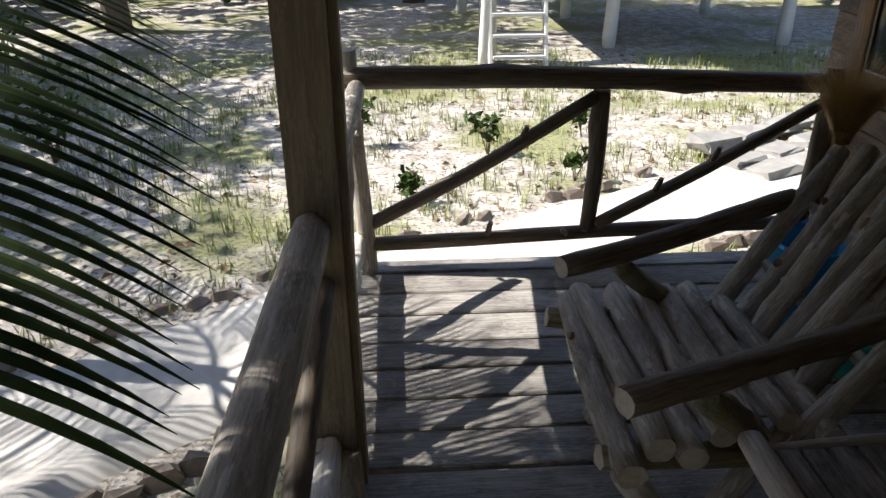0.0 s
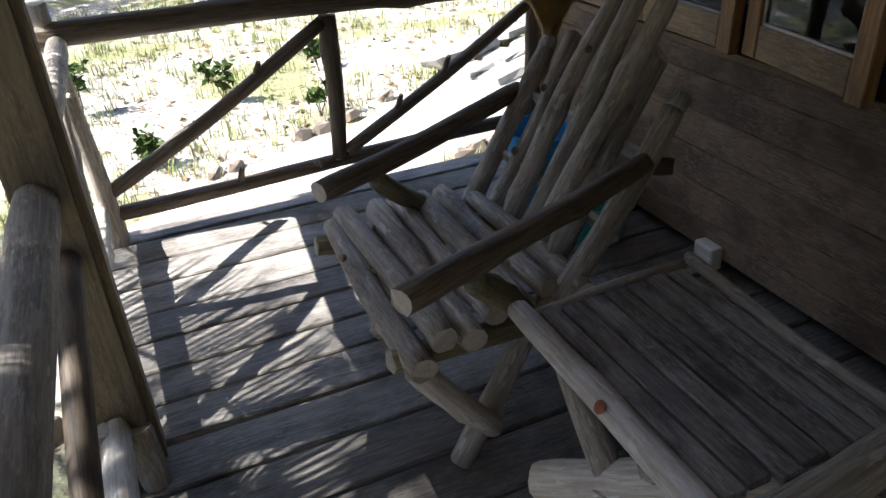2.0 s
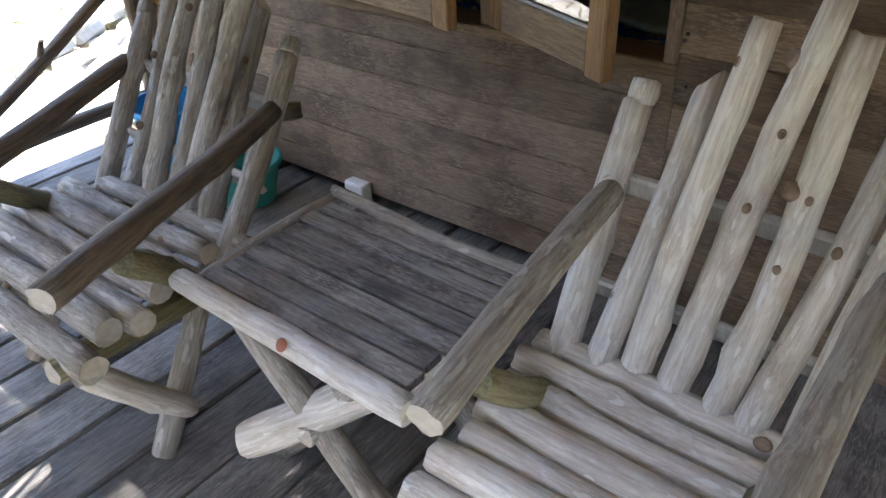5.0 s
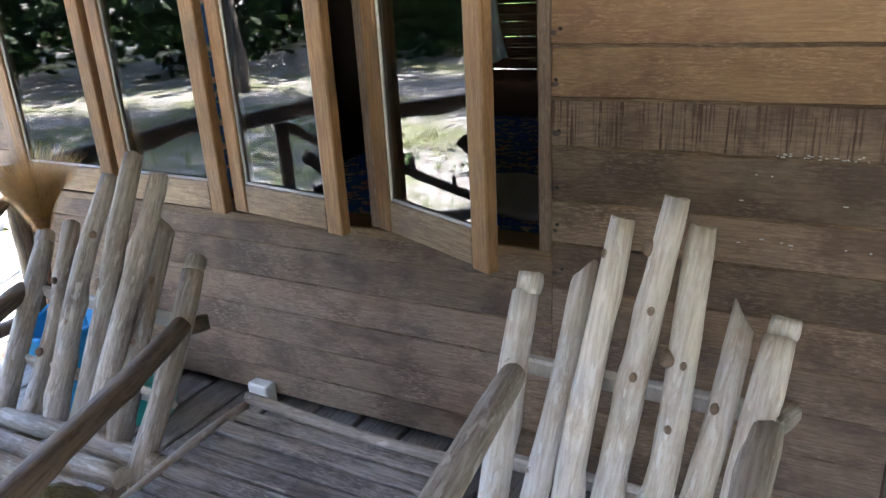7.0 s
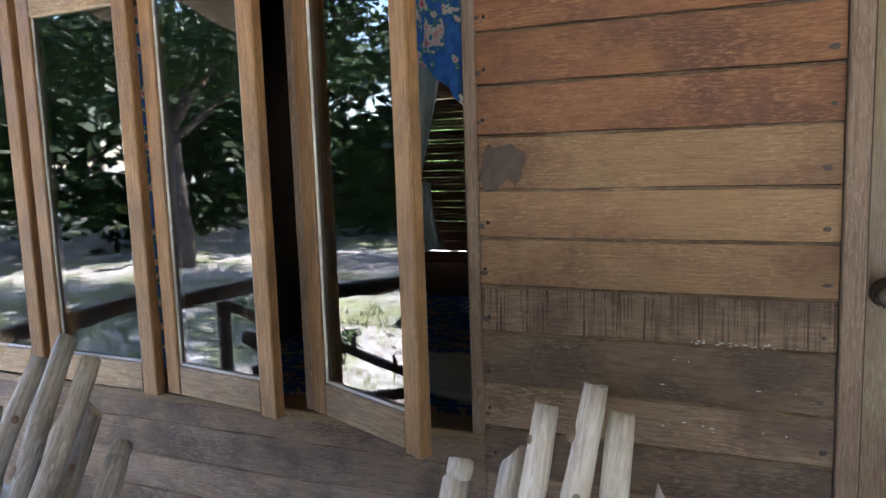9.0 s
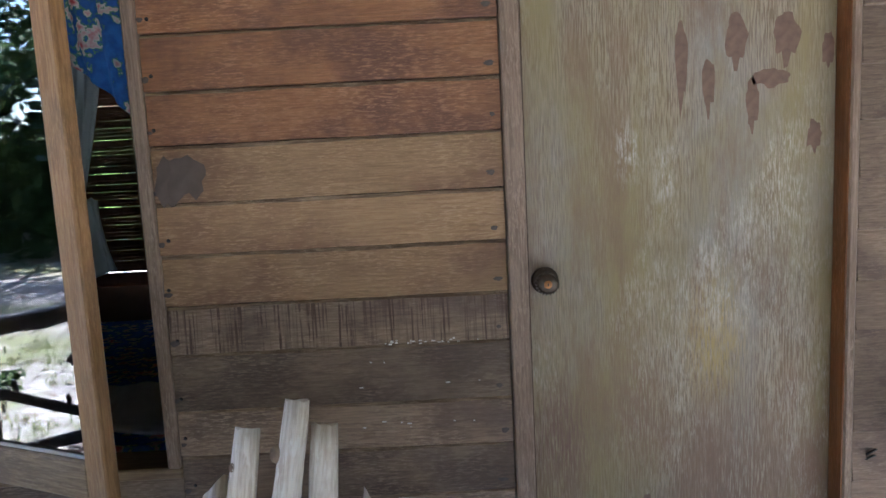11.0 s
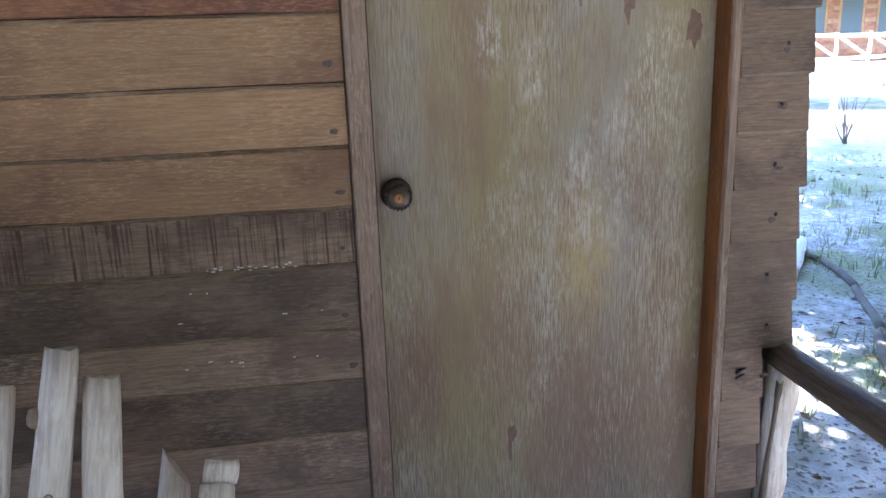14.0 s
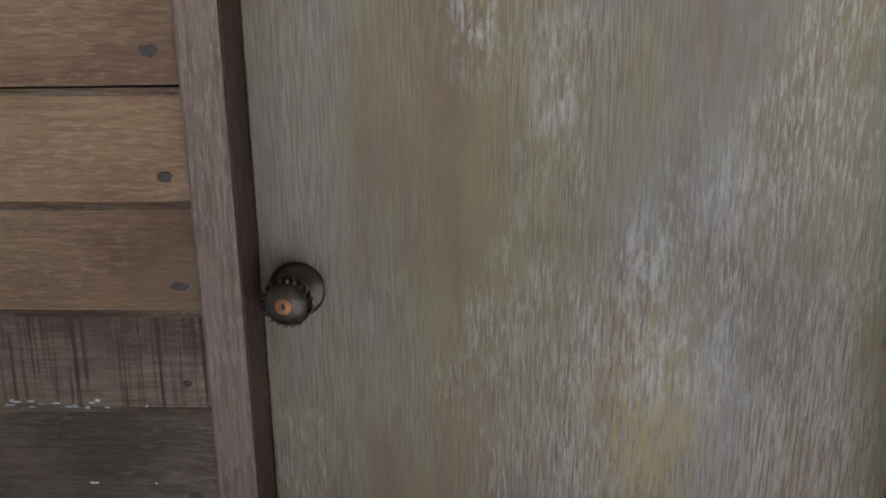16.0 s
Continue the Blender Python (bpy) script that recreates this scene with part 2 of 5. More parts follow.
def floral():
    m, n, k, b = base_material("blue_floral_cloth", 0.85)
    tc, v, nz = n.new("ShaderNodeTexCoord"), n.new("ShaderNodeTexVoronoi"), n.new("ShaderNodeTexNoise")
    v.inputs["Scale"].default_value, nz.inputs["Scale"].default_value = 15, 42
    k.new(tc.outputs["Object"], v.inputs["Vector"])
    k.new(tc.outputs["Object"], nz.inputs["Vector"])
    r = n.new("ShaderNodeValToRGB")
    e = r.color_ramp.elements
    e[0].position, e[0].color = 0.0, (0.55, 0.10, 0.12, 1)
    e[1].position, e[1].color = 0.34, (0.70, 0.68, 0.66, 1)
    for pos, col in ((0.38, (0.12, 0.30, 0.16, 1)), (0.5, (0.03, 0.12, 0.45, 1)), (1.0, (0.05, 0.2, 0.6, 1))):
        x = e.new(pos)
        x.color = col
    add = n.new("ShaderNodeMath")
    add.operation = "MULTIPLY_ADD"
    add.inputs[1].default_value, add.inputs[2].default_value = 1.5, -0.75
    k.new(nz.outputs["Fac"], add.inputs[0])
    add2 = n.new("ShaderNodeMath")
    k.new(v.outputs["Distance"], add2.inputs[0])
    k.new(add.outputs[0], add2.inputs[1])
    k.new(add2.outputs[0], r.inputs[0])
    k.new(r.outputs[0], b.inputs["Base Color"])
    return m


M_FLORAL = floral()


def glass_material():
    m, n, k, b = base_material("window_glass", 0.02)
    out = n["Material Output"]
    tr, gl, fr, mix = n.new("ShaderNodeBsdfTransparent"), n.new("ShaderNodeBsdfGlossy"), n.new("ShaderNodeFresnel"), n.new("ShaderNodeMixShader")
    tr.inputs[0].default_value = (0.86, 0.9, 0.9, 1)
    gl.inputs["Roughness"].default_value = 0.015
    fr.inputs["IOR"].default_value = 2.15
    k.new(fr.outputs[0], mix.inputs[0])
    k.new(tr.outputs[0], mix.inputs[1])
    k.new(gl.outputs[0], mix.inputs[2])
    k.new(mix.outputs[0], out.inputs["Surface"])
    return m


M_GLASS = glass_material()


def ground_material():
    m, n, k, b = base_material("sandy_ground", 0.95)
    tc = n.new("ShaderNodeTexCoord")

    def noise_at(scale, detail, lo, hi):
        z, r = n.new("ShaderNodeTexNoise"), n.new("ShaderNodeMapRange")
        z.inputs["Scale"].default_value, z.inputs["Detail"].default_value = scale, detail
        k.new(tc.outputs["Object"], z.inputs["Vector"])
        r.inputs[1].default_value, r.inputs[2].default_value = lo, hi
        k.new(z.outputs["Fac"], r.inputs[0])
        return r.outputs[0], z.outputs["Fac"]

    def mixed(fac, a, c):
        x = n.new("ShaderNodeMix")
        x.data_type = "RGBA"
        k.new(fac, x.inputs[0])
        for i, v in ((6, a), (7, c)):
            if isinstance(v, tuple):
                x.inputs[i].default_value = (*v, 1)
            else:
                k.new(v, x.inputs[i])
        return x.outputs[2]
    f1, _ = noise_at(7, 10, 0.40, 0.62)
    f2, _ = noise_at(0.8, 8, 0.47, 0.60)
    f3, h = noise_at(28, 6, 0.52, 0.64)
    c = mixed(f1, (0.33, 0.30, 0.26), (0.56, 0.525, 0.475))
    c = mixed(f2, c, (0.24, 0.25, 0.12))
    c = mixed(f3, c, (0.14, 0.105, 0.075))
    k.new(c, b.inputs["Base Color"])
    bump = n.new("ShaderNodeBump")
    bump.inputs["Strength"].default_value, bump.inputs["Distance"].default_value = 0.7, 0.03
    k.new(h, bump.inputs["Height"])
    k.new(bump.outputs[0], b.inputs["Normal"])
    return m


M_GROUND = ground_material()


def door_material():
    m, n, k, b = base_material("worn_plywood", 0.62)
    tc = n.new("ShaderNodeTexCoord")

    def noise_at(scale, stretch, detail, lo, hi, shift=0.0, rough=0.6):
        mp, z, r = n.new("ShaderNodeMapping"), n.new("ShaderNodeTexNoise"), n.new("ShaderNodeMapRange")
        mp.inputs["Scale"].default_value, mp.inputs["Location"].default_value = (1, 1, stretch), (shift, shift, shift)
        z.inputs["Scale"].default_value, z.inputs["Detail"].default_value = scale, detail
        z.inputs["Roughness"].default_value = rough
        k.new(tc.outputs["Object"], mp.inputs["Vector"])
        k.new(mp.outputs[0], z.inputs["Vector"])
        r.inputs[1].default_value, r.inputs[2].default_value = lo, hi
        k.new(z.outputs["Fac"], r.inputs[0])
        return r.outputs[0], z.outputs["Fac"]

    def mixed(fac, a, c):
        x = n.new("ShaderNodeMix")
        x.data_type = "RGBA"
        k.new(fac, x.inputs[0])
        for i, v in ((6, a), (7, c)):
            if isinstance(v, tuple):
                x.inputs[i].default_value = (*v, 1)
            else:
                k.new(v, x.inputs[i])
        return x.outputs[2]

    def times(a, c):
        x = n.new("ShaderNodeMath")
        x.operation = "MULTIPLY"
        k.new(a, x.inputs[0])
        k.new(c, x.inputs[1])
        return x.outputs[0]
    grain, gh = noise_at(360, 0.06, 8, 0.41, 0.59)
    c = mixed(grain, (0.185, 0.138, 0.088), (0.38, 0.32, 0.235))
    big, _ = noise_at(2.6, 0.45, 6, 0.45, 0.68, 3.1)
    c = mixed(big, c, (0.295, 0.275, 0.26))
    green, _ = noise_at(3.4, 0.3, 10, 0.47, 0.66, 9.3, 0.68)
    c = mixed(green, c, (0.285, 0.235, 0.115))
    brown, _ = noise_at(5.2, 0.25, 12, 0.50, 0.66, 17.7, 0.7)
    c = mixed(brown, c, (0.22, 0.145, 0.095))
    worn, _ = noise_at(330, 0.12, 8, 0.48, 0.60, 5.0, 0.7)
    patch, _ = noise_at(3.8, 0.5, 12, 0.53, 0.66, 23.0, 0.7)
    c = mixed(times(worn, patch), c, (0.50, 0.46, 0.39))
    def around(y, z, ry, rz):
        """1 at a place on the leaf, 0 outside an ellipse about it."""
        mp, g, r = n.new("ShaderNodeMapping"), n.new("ShaderNodeVectorMath"), n.new("ShaderNodeMapRange")
        mp.inputs["Scale"].default_value, mp.inputs["Location"].default_value = (0, 1 / ry, 1 / rz), (0, -(y + 0.5225) / ry, -(z - 1.03) / rz)
        g.operation = "LENGTH"
        k.new(tc.outputs["Object"], mp.inputs["Vector"])
        k.new(mp.outputs[0], g.inputs[0])
        r.inputs[1].default_value, r.inputs[2].default_value = 1.0, 0.25
        k.new(g.outputs["Value"], r.inputs[0])
        return r.outputs[0]
    rough_edge, _ = noise_at(60, 0.35, 8, 0.44, 0.56, 31.0, 0.7)
    scrape, _ = noise_at(200, 0.10, 6, 0.42, 0.56, 41.0, 0.7)
    for y, z, ry, rz, col in ((-0.61, 0.97, 0.10, 0.22, (0.40, 0.31, 0.13)), (-0.66, 0.55, 0.2, 0.35, (0.20, 0.135, 0.095)), (-0.22, 0.72, 0.10, 0.2, (0.20, 0.12, 0.095)), (-0.42, 0.78, 0.1, 0.25, (0.24, 0.165, 0.11))):
        c = mixed(times(around(y, z, ry, rz), scrape), c, col)
    for y, z, ry, rz in ((-0.59, 1.165, 0.055, 0.08), (-0.685, 1.25, 0.05, 0.075), (-0.49, 1.37, 0.035, 0.10), (-0.63, 1.05, 0.10, 0.09), (-0.40, 1.44, 0.05, 0.10)):
        c = mixed(times(times(around(y, z, ry, rz), rough_edge), scrape), c, (0.54, 0.50, 0.45))
    k.new(c, b.inputs["Base Color"])
    bump = n.new("ShaderNodeBump")
    bump.inputs["Strength"].default_value, bump.inputs["Distance"].default_value = 0.35, 0.003
    k.new(gh, bump.inputs["Height"])
    k.new(bump.outputs[0], b.inputs["Normal"])
    return m


M_DOOR = door_material()
M_BLOT = plain("dark_blot", (0.10, 0.075, 0.062), 0.7, 0, 0.5, 30)
M_NAILSTAIN = plain("iron_stain", (0.078, 0.066, 0.062), 0.7, 0, 0.6, 70)
M_STAINRED = plain("reddish_stain", (0.185, 0.115, 0.085), 0.6, 0, 0.4, 60)


# ---- mesh helpers ----
def link(name, verts, faces, material, parent=None, matrix=None, label="", smooth=False, mats=None, idx=None):
    me = bpy.data.meshes.new(name)
    me.from_pydata(verts, [], faces)
    for x in (mats or [material]):
        me.materials.append(x)
    if idx:
        me.polygons.foreach_set("material_index", idx)
    if smooth:
        me.polygons.foreach_set("use_smooth", [True] * len(me.polygons))
    me.update()
    ob = new(name, me)
    place(ob, parent, matrix)
    if label:
        ob["label"] = label
    return ob


def origin(ob):
    m = Matrix.Identity(4)
    while ob is not None:
        m = ob.matrix_basis @ m
        ob = ob.parent
    return m


def place(ob, parent, matrix):
    """Puts ob at the world matrix, under parent."""
    m = matrix if matrix is not None else Matrix.Identity(4)
    if parent is not None:
        ob.parent = parent
        m = origin(parent).inverted() @ m
    ob.matrix_basis = m
    return ob


def thing(name, x, y, z, label, category, group=""):
    e = new(name)
    e.empty_display_size = 0.1
    e.matrix_basis = Matrix.Translation((x, y, z))
    return tagged(e, label, category, group)


def log_data(length, r0, r1, seed, bend=0.012, sides=12, segs=9, lump=0.05, knots=2):
    rnd = random.Random(seed)
    verts, faces, idx = [], [], []
    ph, ph2 = rnd.uniform(0, 6.28), rnd.uniform(0, 6.28)
    kn = [(rnd.uniform(0.12, 0.88), rnd.uniform(0, 6.28)) for _ in range(knots)]
    for i in range(segs + 1):
        u = i / segs
        r = r0 + (r1 - r0) * u
        cx = bend * math.sin(u * 3.3 + ph) * length
        cy = bend * math.sin(u * 4.1 + ph2) * length
        for j in range(sides):
            a = 6.28318 * j / sides
            w = 1 + lump * (math.sin(2 * a + ph + 3 * u) * 0.6 + rnd.uniform(-0.5, 0.5))
            for ku, ka in kn:
                d = ((u - ku) * length / (r * 1.1)) ** 2 + (((a - ka + 3.14159) % 6.28318 - 3.14159) / 0.6) ** 2
                w += 0.35 * math.exp(-d)
            e = 0.93 if i in (0, segs) else 1.0
            verts.append((cx + r * w * e * math.cos(a), cy + r * w * e * math.sin(a), u * length + rnd.uniform(-0.004, 0.004) * (0 if 0 < i < segs else 1)))
    for i in range(segs):
        for j in range(sides):
            a, b = i * sides + j, i * sides + (j + 1) % sides
            faces.append((a, b, b + sides, a + sides))
            idx.append(0)
    faces.append(tuple(range(sides - 1, -1, -1)))
    faces.append(tuple(range(segs * sides, (segs + 1) * sides)))
    idx += [1, 1]
    return verts, faces, idx


def along(p, q):
    d = Vector(q) - Vector(p)
    return Matrix.Translation(p) @ d.to_track_quat("Z", "Y").to_matrix().to_4x4(), d.length


def log(name, p, q, r0, r1, material, parent, seed=1, cut=None, label="", **kw):
    m, length = along(p, q)
    v, f, i = log_data(length, r0, r1, seed, **kw)
    ob = link(name, v, f, material, parent, m, label, False, [material, cut or M_CUT], i)
    ob.data.polygons.foreach_set("use_smooth", [len(x.vertices) == 4 for x in ob.data.polygons])
    return ob


def box_data(sx, sy, sz, c=0.004, seed=0, wob=0.0, segs=1):
    """A chamfered box about the origin."""
    bm = bmesh.new()
    bmesh.ops.create_cube(bm, size=1.0)
    bmesh.ops.scale(bm, vec=(sx, sy, sz), verts=bm.verts)
    if c > 0:
        bmesh.ops.bevel(bm, geom=bm.edges[:], offset=min(c, min(sx, sy, sz) * 0.45), segments=segs, affect="EDGES")
    if wob:
        rnd = random.Random(seed)
        for v in bm.verts:
            v.co += Vector([rnd.uniform(-wob, wob) for _ in range(3)])
    bm.verts.index_update()
    out = [tuple(v.co) for v in bm.verts], [tuple(x.index for x in f.verts) for f in bm.faces]
    bm.free()
    return out


def box(name, lo, hi, material, parent=None, label="", c=0.004, rot=None, seed=0, wob=0.0):
    ctr = [(a + b) / 2 for a, b in zip(lo, hi)]
    v, f = box_data(*[b - a for a, b in zip(lo, hi)], c, seed, wob)
    m = Matrix.Translation(ctr)
    if rot is not None:
        m = m @ rot
    return link(name, v, f, material, parent, m, label)


def lathe(name, profile, material, parent, matrix, label="", sides=24):
    verts, faces = [], []
    for r, z in profile:
        for j in range(sides):
            a = 6.28318 * j / sides
            verts.append((r * math.cos(a), r * math.sin(a), z))
    for i in range(len(profile) - 1):
        for j in range(sides):
            a, b = i * sides + j, i * sides + (j + 1) % sides
            faces.append((a, b, b + sides, a + sides))
    return link(name, verts, faces, material, parent, matrix, label, True)


def setting(ob, label, category):
    return tagged(ob, label, category, "", "structure")


# ---- ground and path ----
GZ = -0.6


def ground_height(x, y):
    return GZ + 0.05 * noise.noise(Vector((x * 0.35, y * 0.35, 0))) + 0.02 * noise.noise(Vector((x * 1.7, y * 1.7, 3)))


def spaced(limit, fine, n_fine, n_far):
    inner = np.linspace(-fine, fine, n_fine)
    outer = fine + (limit - fine) * np.linspace(0, 1, n_far + 1)[1:] ** 2.2
    return np.concatenate([-outer[::-1], inner, outer])


def build_ground():
    xs = spaced(400, 12, 81, 12)
    n = len(xs)
    verts = [(x, y + 3, ground_height(x, y + 3) if max(abs(x), abs(y)) < 13 else GZ) for y in xs for x in xs]
    faces = [(j * n + i, j * n + i + 1, (j + 1) * n + i + 1, (j + 1) * n + i) for j in range(n - 1) for i in range(n - 1)]
    setting(link("ground", verts, faces, M_GROUND, smooth=True), "pale sandy yard with sparse grass and leaf litter", "ground")


build_ground()


PATH_PTS = [Vector(p) for p in ((-3.6, 0.2), (-2.3, 1.9), (-1.15, 2.85), (0.1, 3.75), (1.5, 4.6), (3.0, 5.4), (5.5, 6.4), (9.0, 7.4))]


def off_path(x, y):
    """Distance from the middle line of the path."""
    best = 99.0
    p = Vector((x, y))
    for a, b in zip(PATH_PTS, PATH_PTS[1:]):
        d = b - a
        u = max(0.0, min(1.0, (p - a).dot(d) / d.length_squared))
        best = min(best, (p - a - d * u).length)
    return best


def build_path():
    e = setting(thing("garden_path", 0, 4, GZ, "", "path"), "pale trodden sand and cement path edged with stones", "path")
    rnd = random.Random(4)
    v, f, w = [], [], 9
    line = []
    for a, b in zip(PATH_PTS, PATH_PTS[1:]):
        n = max(3, round((b - a).length / 0.15))
        line += [(a + (b - a) * (i / n), (b - a).normalized()) for i in range(n)]
    for i, (c, d) in enumerate(line):
        side = Vector((-d.y, d.x))
        for k in range(w):
            u = k / (w - 1) * 2 - 1
            half = 0.52 + 0.10 * noise.noise(Vector((i * 0.13, 5 if u > 0 else 9, 0))) + rnd.uniform(-.015, .015)
            p = c + side * u * half
            z = GZ + 0.055 + 0.012 * noise.noise(Vector((p.x * 3, p.y * 3, 0))) - (0.10 if abs(u) == 1 else 0)
            v.append((p.x, p.y, z))
    for i in range(len(line) - 1):
        for k in range(w - 1):
            f.append((i * w + k, (i + 1) * w + k, (i + 1) * w + k + 1, i * w + k + 1))
    link("path_surface", v, [tuple(reversed(x)) for x in f], M_STONE, e, smooth=True)
    meshes = []
    for i in range(4):
        bv, bf = box_data(0.15, 0.09, 0.10, 0.03, i, 0.016)
        me = bpy.data.meshes.new("edging_stone")
        me.from_pydata(bv, [], bf)
        me.materials.append(M_BRICK)
        meshes.append(me)
    for i, (c, d) in enumerate(line):
        side = Vector((-d.y, d.x))
        for k in (-0.60, 0.60):
            if rnd.random() < 0.75 and -2.5 < c.x < 6:
                p = c + side * (k + rnd.uniform(-.04, .04))
                o = new("edging_stone", meshes[rnd.randrange(4)])
                place(o, e, pose(p.x, p.y, GZ + 0.015, rnd.uniform(-12, 12), rnd.uniform(-12, 12), math.degrees(math.atan2(d.y, d.x)) + rnd.uniform(-20, 20)))
    # a low step of flat stones where the path climbs
    for i in range(4):
        for j in range(3):
            bv, bf = box_data(0.40, 0.27, 0.10, 0.03, i * 3 + j, 0.03)
            link("flat_stone", bv, bf, M_FLAG, e, pose(2.85 + 0.42 * i + 0.13 * j, 5.85 + 0.24 * i - 0.27 * j + 0.2, GZ + 0.06 + 0.07 * (j == 0), rnd.uniform(-3, 3), rnd.uniform(-3, 3), 28 + rnd.uniform(-6, 6)))


build_path()


# a dark edging of buried branches that curves past the porch end, and a pale fallen log beside it
edging = setting(thing("yard_edging", 5.0, -3.9, GZ, "", "edging"), "dark curved branch edging half sunk in the sand", "edging")
EDGE = [(3.5, -2.75), (4.07, -3.25), (4.94, -3.80), (5.95, -4.36), (6.75, -4.6), (8.2, -4.7)]
for i, (a, b) in enumerate(zip(EDGE, EDGE[1:])):
    log("edge_branch", (*a, GZ + 0.01), (*b, GZ + 0.01), 0.035, 0.03, M_BARK, edging, 860 + i, segs=8, bend=0.015)
fallen = thing("fallen_log", 7.0, -4.35, GZ, "pale weathered log lying on the sand", "log")
log("trunk", (6.3, -4.0, GZ + 0.05), (7.3, -4.72, GZ + 0.05), 0.07, 0.06, M_PALE, fallen, 870)


# ---- porch floor ----
WX = 2.0                                   # face of the house wall
Y0, Y1 = -1.16, 3.08                       # south and north ends of the porch
floor = setting(thing("floor", 1.0, 1.0, 0, "", "floor"), "weathered grey plank porch floor with open gaps", "floor")
edges = [3.08, 2.965, 2.79, 2.62, 2.435, 2.275, 2.11, 1.955, 1.793]
while edges[-1] > Y0:
    edges.append(edges[-1] - 0.178)
rnd = random.Random(2)
for i, (b, a) in enumerate(zip(edges, edges[1:])):
    gap = 0.016 if i == 8 else 0.011
    box("plank", (-0.02 + rnd.uniform(-.015, .01), a + 0.002, -0.032), (2.12, b - gap + 0.002, rnd.uniform(-0.003, 0.001)), M_FLOOR, floor, c=0.005, seed=i, wob=0.0008)
for x in (0.08, 0.95, 1.85):
    box("joist", (x - 0.04, Y0, -0.18), (x + 0.04, Y1 - 0.02, -0.034), M_DECK_END, floor)
for x in (0.08, 1.85):
    for y in (-1.0, 1.0, 2.9):
        log("pile", (x, y, GZ - 0.1), (x, y, -0.18), 0.08, 0.07, M_DARK, floor, 5)


# ---- the house wall ----
def board_data(width, h, seed):
    """A board standing in z, its face towards -x, the upper edge bevelled back and the lower edge a little wavy."""
    segs = max(2, round(width / 0.07))
    v, f = [], []
    for i in range(segs + 1):
        y = width * (i / segs - 0.5)
        a = 0.0018 * noise.noise(Vector((y * 7, seed * 3.1, 0)))
        b = 0.0015 * noise.noise(Vector((y * 6, seed * 1.7, 5)))
        v += [(0.004, y, -h / 2), (-0.017 + b, y, -h / 2 + a), (-0.019 + b, y, -h / 2 + 0.003 + a), (-0.013 + b, y, h / 2 - 0.007 + 2 * a), (-0.007, y, h / 2 + 0.001), (0.004, y, h / 2)]
    for i in range(segs):
        for j in range(6):
            p, q = i * 6 + j, i * 6 + (j + 1) % 6
            f.append((p, p + 6, q + 6, q))
    f += [tuple(range(6)), tuple(segs * 6 + j for j in range(5, -1, -1))]
    return v, f


def boards(wall, y_lo, y_hi, z_edges, seed, cut=()):
    """Overlapping horizontal boards on the plane x = WX between two heights each; the lower edge stands proud."""
    rnd = random.Random(seed)
    for lo, hi in zip(z_edges, z_edges[1:]):
        h = hi - lo - 0.003
        mid = (lo + hi) / 2
        pick = rnd.random()
        mat = M_WARM if mid > 1.45 else (M_MID if mid > 1.08 else M_GREY)
        if mid > 1.2 and pick < 0.25:
            mat = M_WARM
        if abs(lo - 1.003) < 0.001 and y_hi - y_lo > 0.5:
            mat = M_SAW
        v, f = board_data(y_hi - y_lo - 0.002, h, rnd.randrange(99))
        link("board", v, f, mat, wall, Matrix.Translation((WX - 0.004, (y_lo + y_hi) / 2, lo + h / 2)) @ Matrix.Rotation(radians(rnd.uniform(-.15, .15)), 4, "X"),
             mats=[mat, M_EDGE], idx=[1 if k % 6 == 3 and k < len(f) - 2 else 0 for k in range(len(f))])


Z_LOW = [0.035, 0.135, 0.255, 0.375, 0.495, 0.617]
Z_ALL = Z_LOW + [0.742, 0.859, 1.003, 1.123, 1.248, 1.372, 1.508, 1.634, 1.765, 1.895, 2.03, 2.16, 2.29, 2.42]
W_LO, W_HI, W_Y0, W_Y1 = 0.715, 2.03, 0.765, 2.93      # the window's opening
D_Y0, D_Y1, D_HI = -0.903, -0.142, 2.03                # the door's opening
HOUSE_N, HOUSE_S, HOUSE_E, HOUSE_TOP = 3.12, -1.10, 4.7, 2.45

wall_west = setting(thing("wall_west", WX, 1, 0, "", "wall"), "brown weathered wall of overlapping timber boards", "wall")
boards(wall_west, -0.094, 0.735, Z_ALL, 11)
boards(wall_west, 0.735, HOUSE_N, Z_LOW + [0.70], 12)
boards(wall_west, 0.735, HOUSE_N, [2.05, 2.16, 2.29, 2.42], 13)
boards(wall_west, 2.985, HOUSE_N, Z_ALL[5:15], 14)
boards(wall_west, -0.957, -0.088, [2.09, 2.2, 2.31, 2.42], 15)
# the core behind the boards, with the openings left free
for nm, lo, hi in (("core", (2.004, D_Y1 + 0.052, 0.03), (2.09, W_Y0 - 0.012, HOUSE_TOP)), ("core", (2.004, W_Y0 - 0.012, 0.03), (2.09, HOUSE_N - 0.01, W_LO - 0.02)),
                   ("core", (2.004, W_Y0 - 0.012, W_HI + 0.02), (2.09, HOUSE_N - 0.01, HOUSE_TOP)), ("core", (2.004, W_Y1 + 0.05, W_LO - 0.02), (2.09, HOUSE_N - 0.01, W_HI + 0.02)),
                   ("core", (2.004, D_Y0 - 0.052, D_HI + 0.06), (2.09, D_Y1 + 0.052, HOUSE_TOP)), ("core", (2.004, HOUSE_S + 0.01, 0.03), (2.09, D_Y0 - 0.052, HOUSE_TOP))):
    box(nm, lo, hi, M_GROOVE, wall_west, c=0)
